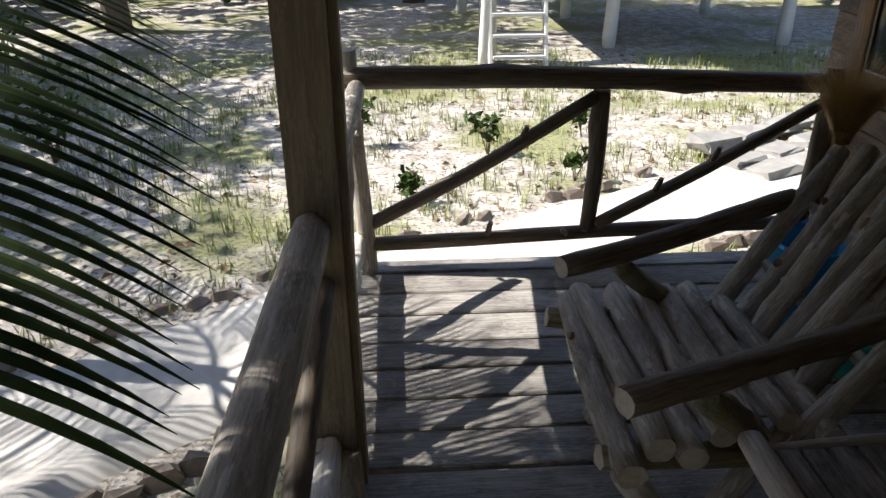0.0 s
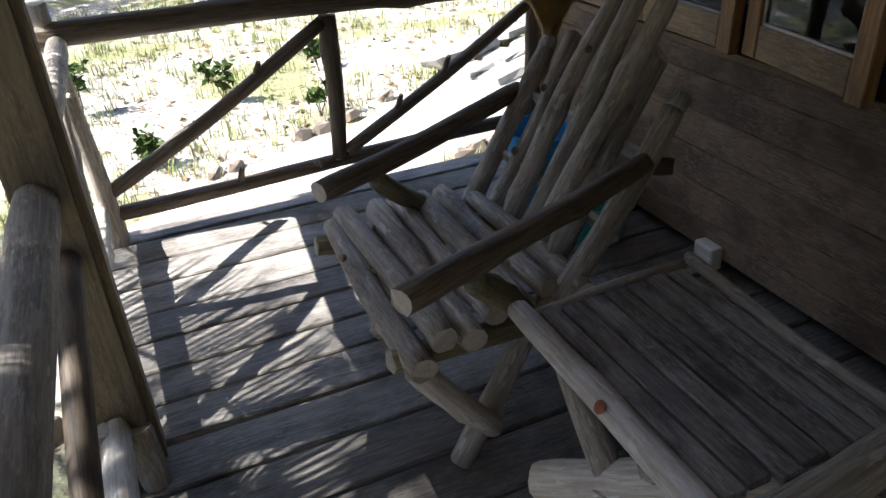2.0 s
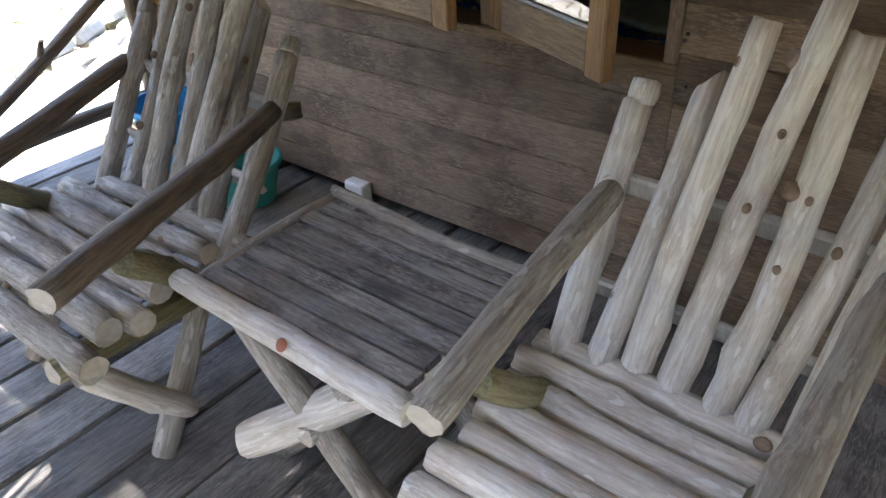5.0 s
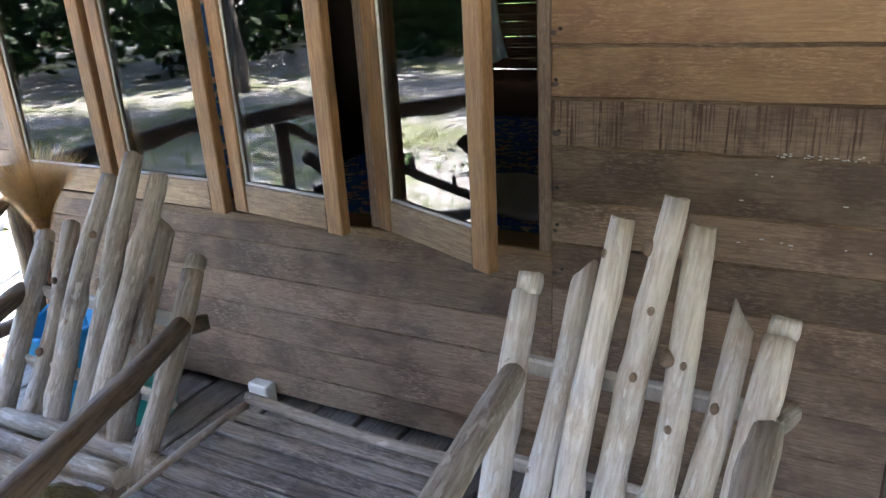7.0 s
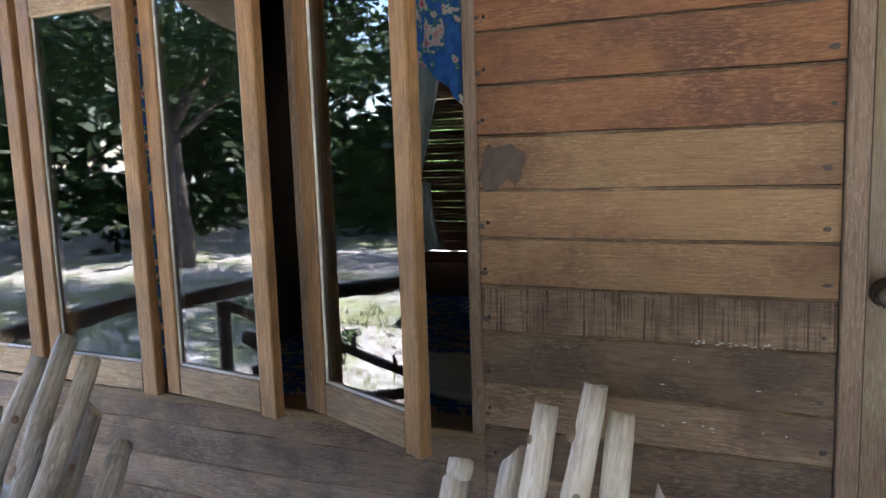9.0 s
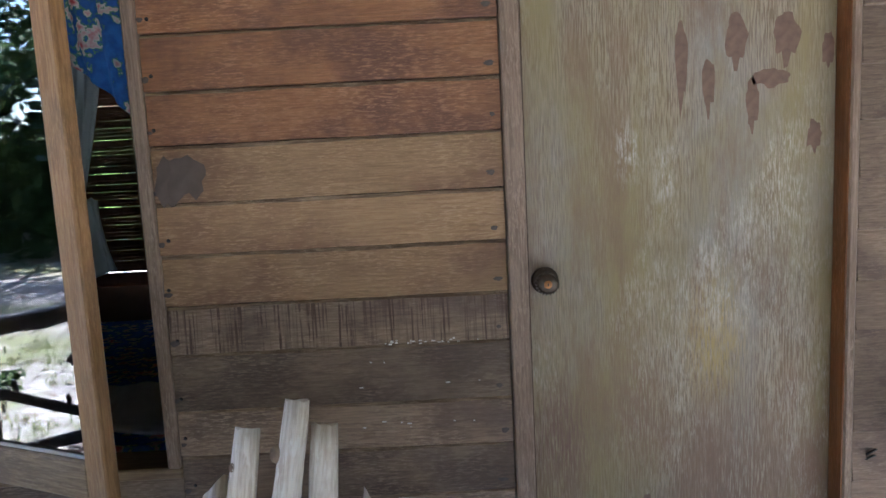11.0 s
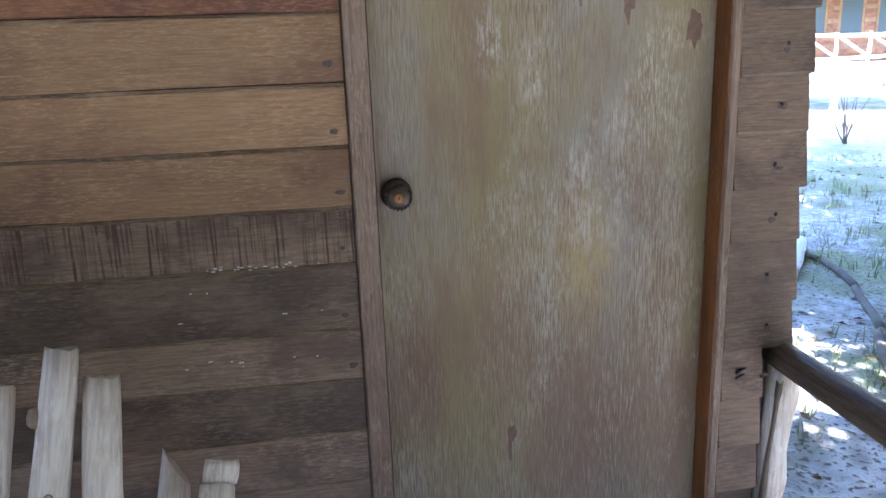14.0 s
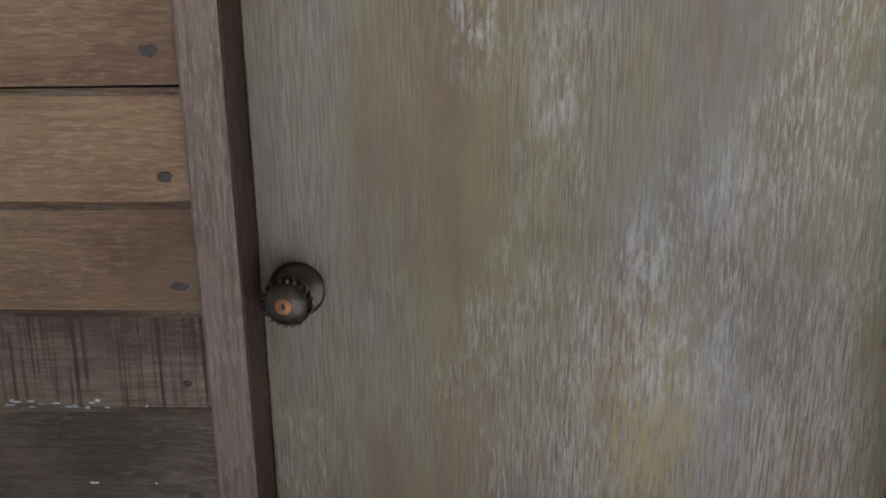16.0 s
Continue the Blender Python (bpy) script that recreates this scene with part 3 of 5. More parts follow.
# short board ends beside the door, each cut a little differently
rnd = random.Random(8)
for lo, hi in zip(Z_ALL, Z_ALL[1:]):
    sh = 0.022
    h = hi - lo + 0.012
    w = (0.175 if hi > 0.75 else 0.115) + rnd.uniform(-0.006, 0.006)
    v, f = box_data(0.018, w, h, 0.003, rnd.randrange(99), 0.0015)
    link("board_end", v, f, M_BOARDEND, wall_west, Matrix.Translation((WX - 0.014, -0.928 - w / 2, lo + h / 2 - sh)) @ Matrix.Rotation(math.atan2(0.02, h), 4, "Y"))
# nails
v, f = box_data(0.006, 0.009, 0.009, 0.003)
nail = bpy.data.meshes.new("nail")
nail.from_pydata(v, [], f)
nail.materials.append(M_IRON)
for lo, hi in zip(Z_ALL[5:], Z_ALL[6:16]):
    for y in (-0.115, 0.715, -1.03):
        o = new("nail", nail)
        place(o, wall_west, Matrix.Translation((WX - (0.022 if y > -1 else 0.0275), y + rnd.uniform(-.01, .01), lo + 0.03 + rnd.uniform(0, .02))))

for nm, lo, hi in (("wall_south", (2.09, HOUSE_S, -0.1), (HOUSE_E, HOUSE_S + 0.09, HOUSE_TOP)), ("wall_north", (2.09, HOUSE_N - 0.09, -0.1), (HOUSE_E, HOUSE_N, HOUSE_TOP))):
    setting(box(nm, lo, hi, M_ROOMWALL, c=0), "plain dark timber wall of the bungalow", "wall")
wall_east = setting(thing("wall_east", HOUSE_E, 1, 0, "", "wall"), "dark timber back wall with a window opening", "wall")
EW = (0.75, 2.6, 0.75, 1.95)
for lo, hi in (((HOUSE_S, -0.1), (EW[0], HOUSE_TOP)), ((EW[1], -0.1), (HOUSE_N, HOUSE_TOP)), ((EW[0], -0.1), (EW[1], EW[2])), ((EW[0], EW[3]), (EW[1], HOUSE_TOP))):
    box("wall_panel", (HOUSE_E, lo[0], lo[1]), (HOUSE_E + 0.09, hi[0], hi[1]), M_ROOMWALL, wall_east, c=0)
setting(box("floor_inside", (2.12, HOUSE_S + 0.09, -0.03), (HOUSE_E, HOUSE_N - 0.09, 0.0), M_BROWNDARK, c=0), "dark plank floor inside the room", "floor")
setting(box("ceiling", (2.09, HOUSE_S, HOUSE_TOP), (HOUSE_E + 0.09, HOUSE_N, HOUSE_TOP + 0.05), M_BROWNDARK, c=0), "dark timber ceiling of the room", "ceiling")

# roof over porch and house: rafters, battens and thatch
EAVE_X, EAVE_Z = -0.82, 1.98
roof = setting(thing("roof", 2, 1, 2.5, "", "roof"), "thatched roof sloping over the porch on pole rafters", "roof")
v, f = [], []
for i in range(25):
    for j in range(2):
        for k in range(2):
            v.append((EAVE_X + (3.3 - EAVE_X) * i / 24, -2.0 + 6.2 * j, EAVE_Z + (3.6 - EAVE_Z) * i / 24 + 0.16 * k + (0.012 if i % 2 else 0)))
for i in range(24):
    a = i * 4
    f += [(a, a + 2, a + 6, a + 4), (a + 1, a + 5, a + 7, a + 3), (a, a + 4, a + 5, a + 1), (a + 2, a + 3, a + 7, a + 6)]
f += [(0, 1, 3, 2), (96, 98, 99, 97)]
link("thatch", v, f, M_THATCH, roof)
link("thatch", [(6.6 - x, y, z) for x, y, z in v], [tuple(reversed(x)) for x in f], M_THATCH, roof)
for y in (-1.1, 0.0, 1.1, 2.1, 3.05):
    log("rafter", (EAVE_X + 0.05, y, EAVE_Z - 0.03), (3.2, y, 3.53), 0.04, 0.035, M_DARK, roof, 3, segs=4)
# unseen fringe, added to lower the eave and darken what the panes reflect
rnd = random.Random(33)
v, f = [], []
for i in range(2600):
    y, x, k = rnd.uniform(-2.0, 4.2), EAVE_X + rnd.uniform(-.03, .05), len(v)
    ln, w, lean = rnd.uniform(0.14, 0.27), rnd.uniform(.008, .02), rnd.uniform(-.05, .05)
    v += [(x, y - w, EAVE_Z + 0.05), (x, y + w, EAVE_Z + 0.05), (x + rnd.uniform(-.04, .04), y + lean, EAVE_Z - ln)]
    f.append((k, k + 1, k + 2))
tagged(link("thatch_fringe", v, f, M_THATCH, roof), kind="stuff")
log("purlin", (0.1, -1.9, 2.27), (0.1, 4.0, 2.27), 0.05, 0.045, M_DARK, roof, 4)

# ---- door ----
door = setting(thing("door_1", 2.03, D_Y0, 0, "", "door"), "closed worn plywood door with faded varnish and a round knob", "door")
box("door_leaf", (2.03, D_Y0 + 0.002, 0.03), (2.07, D_Y1 - 0.002, D_HI), M_DOOR, door, c=0.003)
frame_face = 1.962
box("jamb", (frame_face, D_Y1, 0.0), (2.09, D_Y1 + 0.046, D_HI + 0.05), M_JAMB, door, c=0.004)
box("jamb", (frame_face, D_Y0 - 0.022, 0.0), (2.09, D_Y0, D_HI + 0.05), M_JAMB, door, c=0.004)
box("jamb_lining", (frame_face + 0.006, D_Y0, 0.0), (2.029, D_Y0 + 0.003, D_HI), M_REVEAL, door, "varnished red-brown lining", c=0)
box("jamb_lining", (frame_face + 0.006, D_Y1 - 0.003, 0.0), (2.029, D_Y1, D_HI), M_SHADEREV, door, "lining coloured dark brown for the shade on it", c=0)
box("lintel", (frame_face, D_Y0, D_HI), (2.09, D_Y1, D_HI + 0.05), M_JAMB, door, c=0.004)
box("threshold", (1.95, D_Y0 - 0.05, 0.0), (2.09, D_Y1 + 0.05, 0.03), M_JAMB, door, c=0.004)
KN = Matrix.Translation((2.03, -0.189, 1.133)) @ Matrix.Rotation(radians(-90), 4, "Y") @ Matrix.Diagonal((0.94, 0.94, 0.88, 1))
knob = lathe("door_knob", [(0.0, 0.001), (0.036, 0.001), (0.036, 0.005), (0.031, 0.009), (0.024, 0.010), (0.016, 0.013), (0.0145, 0.030), (0.018, 0.036), (0.0255, 0.046), (0.0275, 0.056), (0.025, 0.066), (0.019, 0.071), (0.0, 0.072)], M_BRONZE, door, KN, "antique bronze ribbed knob", 32)
lathe("lock_face", [(0.0, 0.0742), (0.0095, 0.0742), (0.0105, 0.0730), (0.0105, 0.069)], M_RUST, knob, KN, "rusty brass lock face", 20)
v, f = box_data(0.008, 0.0038, 0.016, 0.001)
rib = bpy.data.meshes.new("rib")
rib.from_pydata(v, [], f)
rib.materials.append(M_BRONZE)
for j in range(20):
    o = new("rib", rib)
    place(o, knob, KN @ Matrix.Rotation(6.28318 * j / 20, 4, "Z") @ Matrix.Translation((0.0265, 0, 0.055)) @ Matrix.Rotation(0.5, 4, "X"))
v, f = box_data(0.0032, 0.0015, 0.002, 0)
o = link("keyhole", [(a * 2, b * 2.4, c) for a, b, c in v], f, M_CORD, knob, KN @ Matrix.Translation((0, 0, 0.0742)))

# ---- window: frame, four sashes, the last two ajar ----
window = setting(thing("window_1", WX, 1.85, W_LO, "", "window"), "band of four brown casement sashes, two swung ajar", "window")
MULL = [0.765, 1.29, 1.825, 2.36, 2.90]
box("window_sill", (1.975, W_Y0 - 0.03, W_LO - 0.03), (2.10, W_Y1 + 0.04, W_LO), M_SILL, window, c=0.004)
box("window_head", (1.975, W_Y0 - 0.03, W_HI), (2.10, W_Y1 + 0.04, W_HI + 0.03), M_SILL, window, c=0.004)
box("frame_post", (1.968, 0.735, W_LO), (2.10, 0.768, W_HI), M_JAMB, window, c=0.004)
box("frame_post", (1.975, 2.93, W_LO), (2.10, 2.985, W_HI), M_JAMB, window, c=0.004)
for y in MULL[1:4]:
    box("mullion", (1.99, y - 0.022, W_LO), (2.08, y + 0.022, W_HI), M_JAMB, window, c=0.004)


def sash(y_hinge, width, angle):
    z0, z1, w = W_LO + 0.012, W_HI - 0.012, 0.062
    hinge = Matrix.Translation((1.975, y_hinge, 0)) @ Matrix.Rotation(radians(angle), 4, "Z")

    def piece(name, lo, hi, mat, c=0.004):
        v, f = box_data(*[b - a for a, b in zip(lo, hi)], c)
        return link(name, v, f, mat, window, hinge @ Matrix.Translation([(a + b) / 2 for a, b in zip(lo, hi)]))
    piece("sash_stile", (-0.02, -w, z0), (0.018, 0, z1), M_FRAME)
    piece("sash_stile", (-0.02, -width, z0 - 0.01), (0.018, -width + w, z1), M_FRAME)
    piece("sash_rail", (-0.018, -width + w, z0), (0.016, -w, z0 + 0.095), M_SILL)
    piece("sash_rail", (-0.018, -width + w, z1 - 0.07), (0.016, -w, z1), M_SILL)
    g = piece("pane", (-0.003, -width + w - 0.004, z0 + 0.09), (0.003, -w + 0.004, z1 - 0.066), M_GLASS, 0)
    g.visible_shadow = False
    for lo, hi in (((-0.012, -w - 0.008, z0 + 0.095), (-0.004, -w, z1 - 0.07)), ((-0.012, -width + w, z0 + 0.095), (-0.004, -width + w + 0.008, z1 - 0.07)), ((-0.012, -width + w + 0.008, z0 + 0.095), (-0.004, -w - 0.008, z0 + 0.103))):
        piece("glazing_bead", lo, hi, M_SLAT, 0.002)


sash(2.915, 0.535, 0)
sash(2.345, 0.505, -2.5)
sash(1.815, 0.485, -9)
sash(1.255, 0.485, -24)


# ---- inside the room ----
blind = thing("bamboo_blind", HOUSE_E - 0.06, 1.67, EW[3], "dark bamboo roll blind hanging over the back window", "blind")
v, f = box_data(0.008, 1.95, 0.0215, 0.002)
slat_mesh = bpy.data.meshes.new("slat")
slat_mesh.from_pydata(v, [], f)
slat_mesh.materials.append(M_BAMBOO)
rnd = random.Random(21)
for i in range(58):
    o = new("slat", slat_mesh)
    place(o, blind, Matrix.Translation((HOUSE_E - 0.05, 1.67, 1.99 - 0.0218 * i - (0.004 if i % 9 == 0 else 0))) @ Matrix.Rotation(rnd.uniform(-.002, .002), 4, "X"))


def cloth(name, p, q, drop, folds, depth, material, label, category, gather=1.0, seed=1, nz=14, short=0.0):
    """A hanging cloth from p to q, falling by drop, gathered towards q at its foot."""
    rnd = random.Random(seed)
    p, q = Vector(p), Vector(q)
    nu = folds * 6
    nrm = Vector((-(q - p).y, (q - p).x, 0)).normalized()
    v, f = [], []
    for k in range(nz + 1):
        w = k / nz
        for i in range(nu + 1):
            u = i / nu
            uu = 1 - (1 - u) * (1 - (1 - gather) * w ** 1.4)
            c = p.lerp(q, uu) + nrm * (depth * math.sin(u * folds * 6.283 + 0.6 * math.sin(3 * w)) * (0.6 + 0.4 * w))
            v.append((c.x, c.y, c.z - drop * w * (1 - short * (1 - u)) + 0.01 * math.sin(9 * u + w)))
    n = nu + 1
    for k in range(nz):
        for i in range(nu):
            f.append((k * n + i, k * n + i + 1, (k + 1) * n + i + 1, (k + 1) * n + i))
    ob = link(name, v, f, material, smooth=True)
    s = ob.modifiers.new("thickness", "SOLIDIFY")
    s.thickness = 0.003
    return tagged(ob, label, category)


cloth("curtain", (2.16, 1.22, 1.98), (2.13, 0.775, 1.98), 0.46, 6, 0.016, M_FLORAL, "blue floral cotton curtain tied back at the window", "curtain", 0.8, 1, short=0.85)
cloth("curtain", (2.16, 2.06, 1.98), (2.16, 1.86, 1.98), 1.25, 4, 0.02, M_FLORAL, "blue floral cotton curtain hanging behind the glass", "curtain", 0.9, 2)
cloth("curtain", (2.17, 2.88, 1.98), (2.17, 2.62, 1.98), 1.25, 4, 0.02, M_FLORAL, "blue floral cotton curtain hanging behind the glass", "curtain", 0.9, 3)
cloth("curtain", (2.24, 0.90, 1.98), (2.24, 1.12, 1.98), 0.62, 6, 0.016, M_NET, "plain grey curtain drawn aside and tied", "curtain", 0.42, 4)
cloth("curtain_tail", (2.24, 0.99, 1.375), (2.24, 1.10, 1.375), 0.20, 3, 0.025, M_NET, "loose end of the grey tied curtain", "curtain", 1.3, 5)
bed = thing("bed", 3.3, 1.4, 0, "low bed with a dark blue floral bedspread", "bed")
box("bed_base", (2.5, 0.35, 0.0), (4.5, 2.3, 0.34), M_BROWNDARK, bed)
box("mattress", (2.48, 0.33, 0.34), (4.52, 2.32, 0.56), M_FLORAL, bed, "blue floral bedspread", c=0.05)
v, f = [], []
for i in range(13):
    for j in range(13):
        x, y = 2.62 + 0.5 * i / 12, 1.0 + 0.45 * j / 12
        v.append((x, y, 0.575 + 0.05 * abs(noise.noise(Vector((x * 6, y * 6, 1)))) + 0.07 * math.exp(-((i - 6) ** 2 + (j - 6) ** 2) / 14)))
f = [(i * 13 + j, (i + 1) * 13 + j, (i + 1) * 13 + j + 1, i * 13 + j + 1) for i in range(12) for j in range(12)]
o = link("towel", v, f, M_SHEET, smooth=True)
o.modifiers.new("thickness", "SOLIDIFY").thickness = 0.02
tagged(o, "crumpled white towel lying on the bed", "towel")


# ---- porch posts and railings ----
RX, RY = 0.085, 3.0
post = thing("porch_post", 0.1, 1.76, 0, "squared timber porch post with worn rounded edges", "post")
v, f = box_data(0.128, 0.13, 2.3, 0.018, 3, 0.003, 2)
link("shaft", v, f, M_POST, post, Matrix.Translation((0.102, 1.76, 1.15)))
log("stub", (0.135, 1.665, -0.01), (0.125, 1.69, 0.155), 0.036, 0.034, M_LOG, post, 31)
log("stub", (0.06, 1.66, -0.01), (0.06, 1.66, 0.20), 0.03, 0.028, M_LOG, post, 32)
post2 = thing("porch_post", 0.1, -1.08, 0, "squared timber porch post with worn rounded edges", "post")
link("shaft", v, f, M_POST, post2, Matrix.Translation((0.09, -1.08, 1.15)))

rail_n = thing("end_railing", 1.0, RY, 0, "rustic pole railing with diagonal braces at the porch end", "railing")
log("corner_post", (0.12, RY, -0.02), (0.098, RY, 0.90), 0.038, 0.034, M_LOG, rail_n, 41)
log("top_rail", (0.06, RY + 0.01, 0.795), (1.96, RY + 0.01, 0.748), 0.043, 0.040, M_DARK, rail_n, 42, segs=16, bend=0.006)
log("bottom_rail", (0.10, RY, 0.125), (1.98, RY, 0.15), 0.030, 0.031, M_DARK, rail_n, 43, segs=16, bend=0.007, knots=5)
log("upright", (1.03, RY, 0.155), (1.055, RY, 0.735), 0.032, 0.036, M_DARK, rail_n, 44, segs=8)
log("brace", (0.125, RY, 0.19), (1.03, RY, 0.705), 0.030, 0.027, M_DARK, rail_n, 45, segs=12, knots=3)
log("brace", (1.07, RY, 0.175), (1.93, RY, 0.66), 0.026, 0.025, M_DARK, rail_n, 46, segs=12, knots=3)
for i, (x, z, dz) in enumerate(((0.62, 0.165, 0.05), (0.93, 0.17, -0.02), (1.30, 0.335, 0.05), (1.52, 0.46, 0.05), (0.75, 0.57, 0.04))):
    log("branch_stub", (x, RY - 0.01, z - 0.012), (x + 0.012, RY - 0.035, z + dz), 0.014, 0.010, M_DARK, rail_n, 480 + i, segs=3, knots=0, sides=8)
log("twig", (0.10, RY - 0.03, 0.60), (0.125, RY - 0.07, 0.605), 0.010, 0.008, M_PALE, rail_n, 47, segs=2, knots=0)
log("wall_post", (1.94, RY, 0.0), (1.945, RY, 0.80), 0.036, 0.034, M_DARK, rail_n, 48)

rail_f = thing("front_railing", RX, 2.4, 0, "rustic pole railing along the porch front, far bay", "railing")
log("top_rail", (RX + 0.0, 1.83, 0.745), (RX + 0.02, 2.97, 0.755), 0.038, 0.036, M_LOG, rail_f, 51, segs=12)
log("bottom_rail", (RX, 1.83, 0.14), (RX + 0.005, 2.98, 0.16), 0.034, 0.036, M_PALE, rail_f, 52, segs=12)
log("brace", (RX, 1.87, 0.19), (RX, 2.40, 0.70), 0.026, 0.024, M_LOG, rail_f, 53)
log("brace", (RX, 2.46, 0.20), (RX, 2.95, 0.70), 0.026, 0.024, M_LOG, rail_f, 54)
log("upright", (RX, 2.42, 0.17), (RX, 2.42, 0.72), 0.027, 0.025, M_LOG, rail_f, 55)

rail_g = thing("front_railing", RX, 0.3, 0, "rustic pole railing along the porch front, pale weathered rail", "railing")
log("top_rail", (0.085, 1.71, 0.765), (0.075, -1.05, 0.80), 0.043, 0.050, M_LOG, rail_g, 61, segs=20, bend=0.003, knots=4, sides=16)
log("bottom_rail", (0.085, 1.69, 0.16), (0.05, -1.05, 0.17), 0.036, 0.040, M_PALE, rail_g, 62, segs=16, bend=0.004)
log("brace", (0.10, 1.69, 0.62), (0.075, 0.6, 0.22), 0.028, 0.026, M_DARK, rail_g, 63, segs=12, knots=4)
log("brace", (0.07, -0.95, 0.22), (0.075, 0.28, 0.72), 0.028, 0.026, M_DARK, rail_g, 64, segs=10)
log("upright", (0.07, 0.40, 0.2), (0.075, 0.40, 0.76), 0.03, 0.028, M_DARK, rail_g, 65)

rail_s = thing("side_railing", 1.0, -1.08, 0, "pole railing beside the door on a pale peeled post", "railing")
log("top_rail", (2.03, -1.075, 0.703), (0.12, -1.085, 0.70), 0.037, 0.042, M_DARK, rail_s, 71, segs=14, bend=0.004, cut=M_DARK)
log("peeled_post", (1.985, -1.085, -0.02), (1.99, -1.082, 0.672), 0.036, 0.034, M_PALE, rail_s, 72, label="pale peeled post with bark strips")
log("bark_strip", (1.955, -1.062, 0.05), (1.958, -1.058, 0.64), 0.010, 0.009, M_DARK, rail_s, 73, knots=3, bend=0.02)
log("bottom_rail", (1.99, -1.085, 0.15), (0.12, -1.085, 0.15), 0.032, 0.03, M_DARK, rail_s, 74, segs=10)
log("brace", (1.93, -1.085, 0.2), (1.05, -1.085, 0.66), 0.026, 0.024, M_DARK, rail_s, 75)
log("brace", (1.0, -1.085, 0.2), (0.15, -1.085, 0.66), 0.026, 0.024, M_DARK, rail_s, 76)
for i, z in enumerate((0.655, 0.668)):
    log("wire_tie", (1.965, -0.96, z), (2.01, -1.06, z + 0.01), 0.003, 0.003, M_CORD, rail_s, 77 + i, knots=0, segs=2, cut=M_CORD)


# ---- armchairs of peeled branches ----
def lerp(a, b, u):
    return tuple(p + (q - p) * u for p, q in zip(a, b))


def knot_on(lg, p, q, r, u, turn, size):
    """A dark knot on the side of a log that faces the porch front."""
    m, length = along(p, q)
    way = m.to_3x3().inverted() @ Vector((-1, 0, 0.5))
    a = math.atan2(way.y, way.x) + turn
    k = m @ Matrix.Rotation(a, 4, "Z") @ Matrix.Translation((r * 0.95, 0, u * length)) @ Matrix.Rotation(radians(90), 4, "Y") @ Matrix.Diagonal((1.35, 1, 1, 1))
    lathe("knot", [(0.0, 0.006), (size * 0.35, 0.0065), (size * 0.5, 0.003), (size * 0.75, 0.007), (size, 0.002), (size * 1.15, -0.006)], M_KNOT, lg, k, "dark round knot", 12)


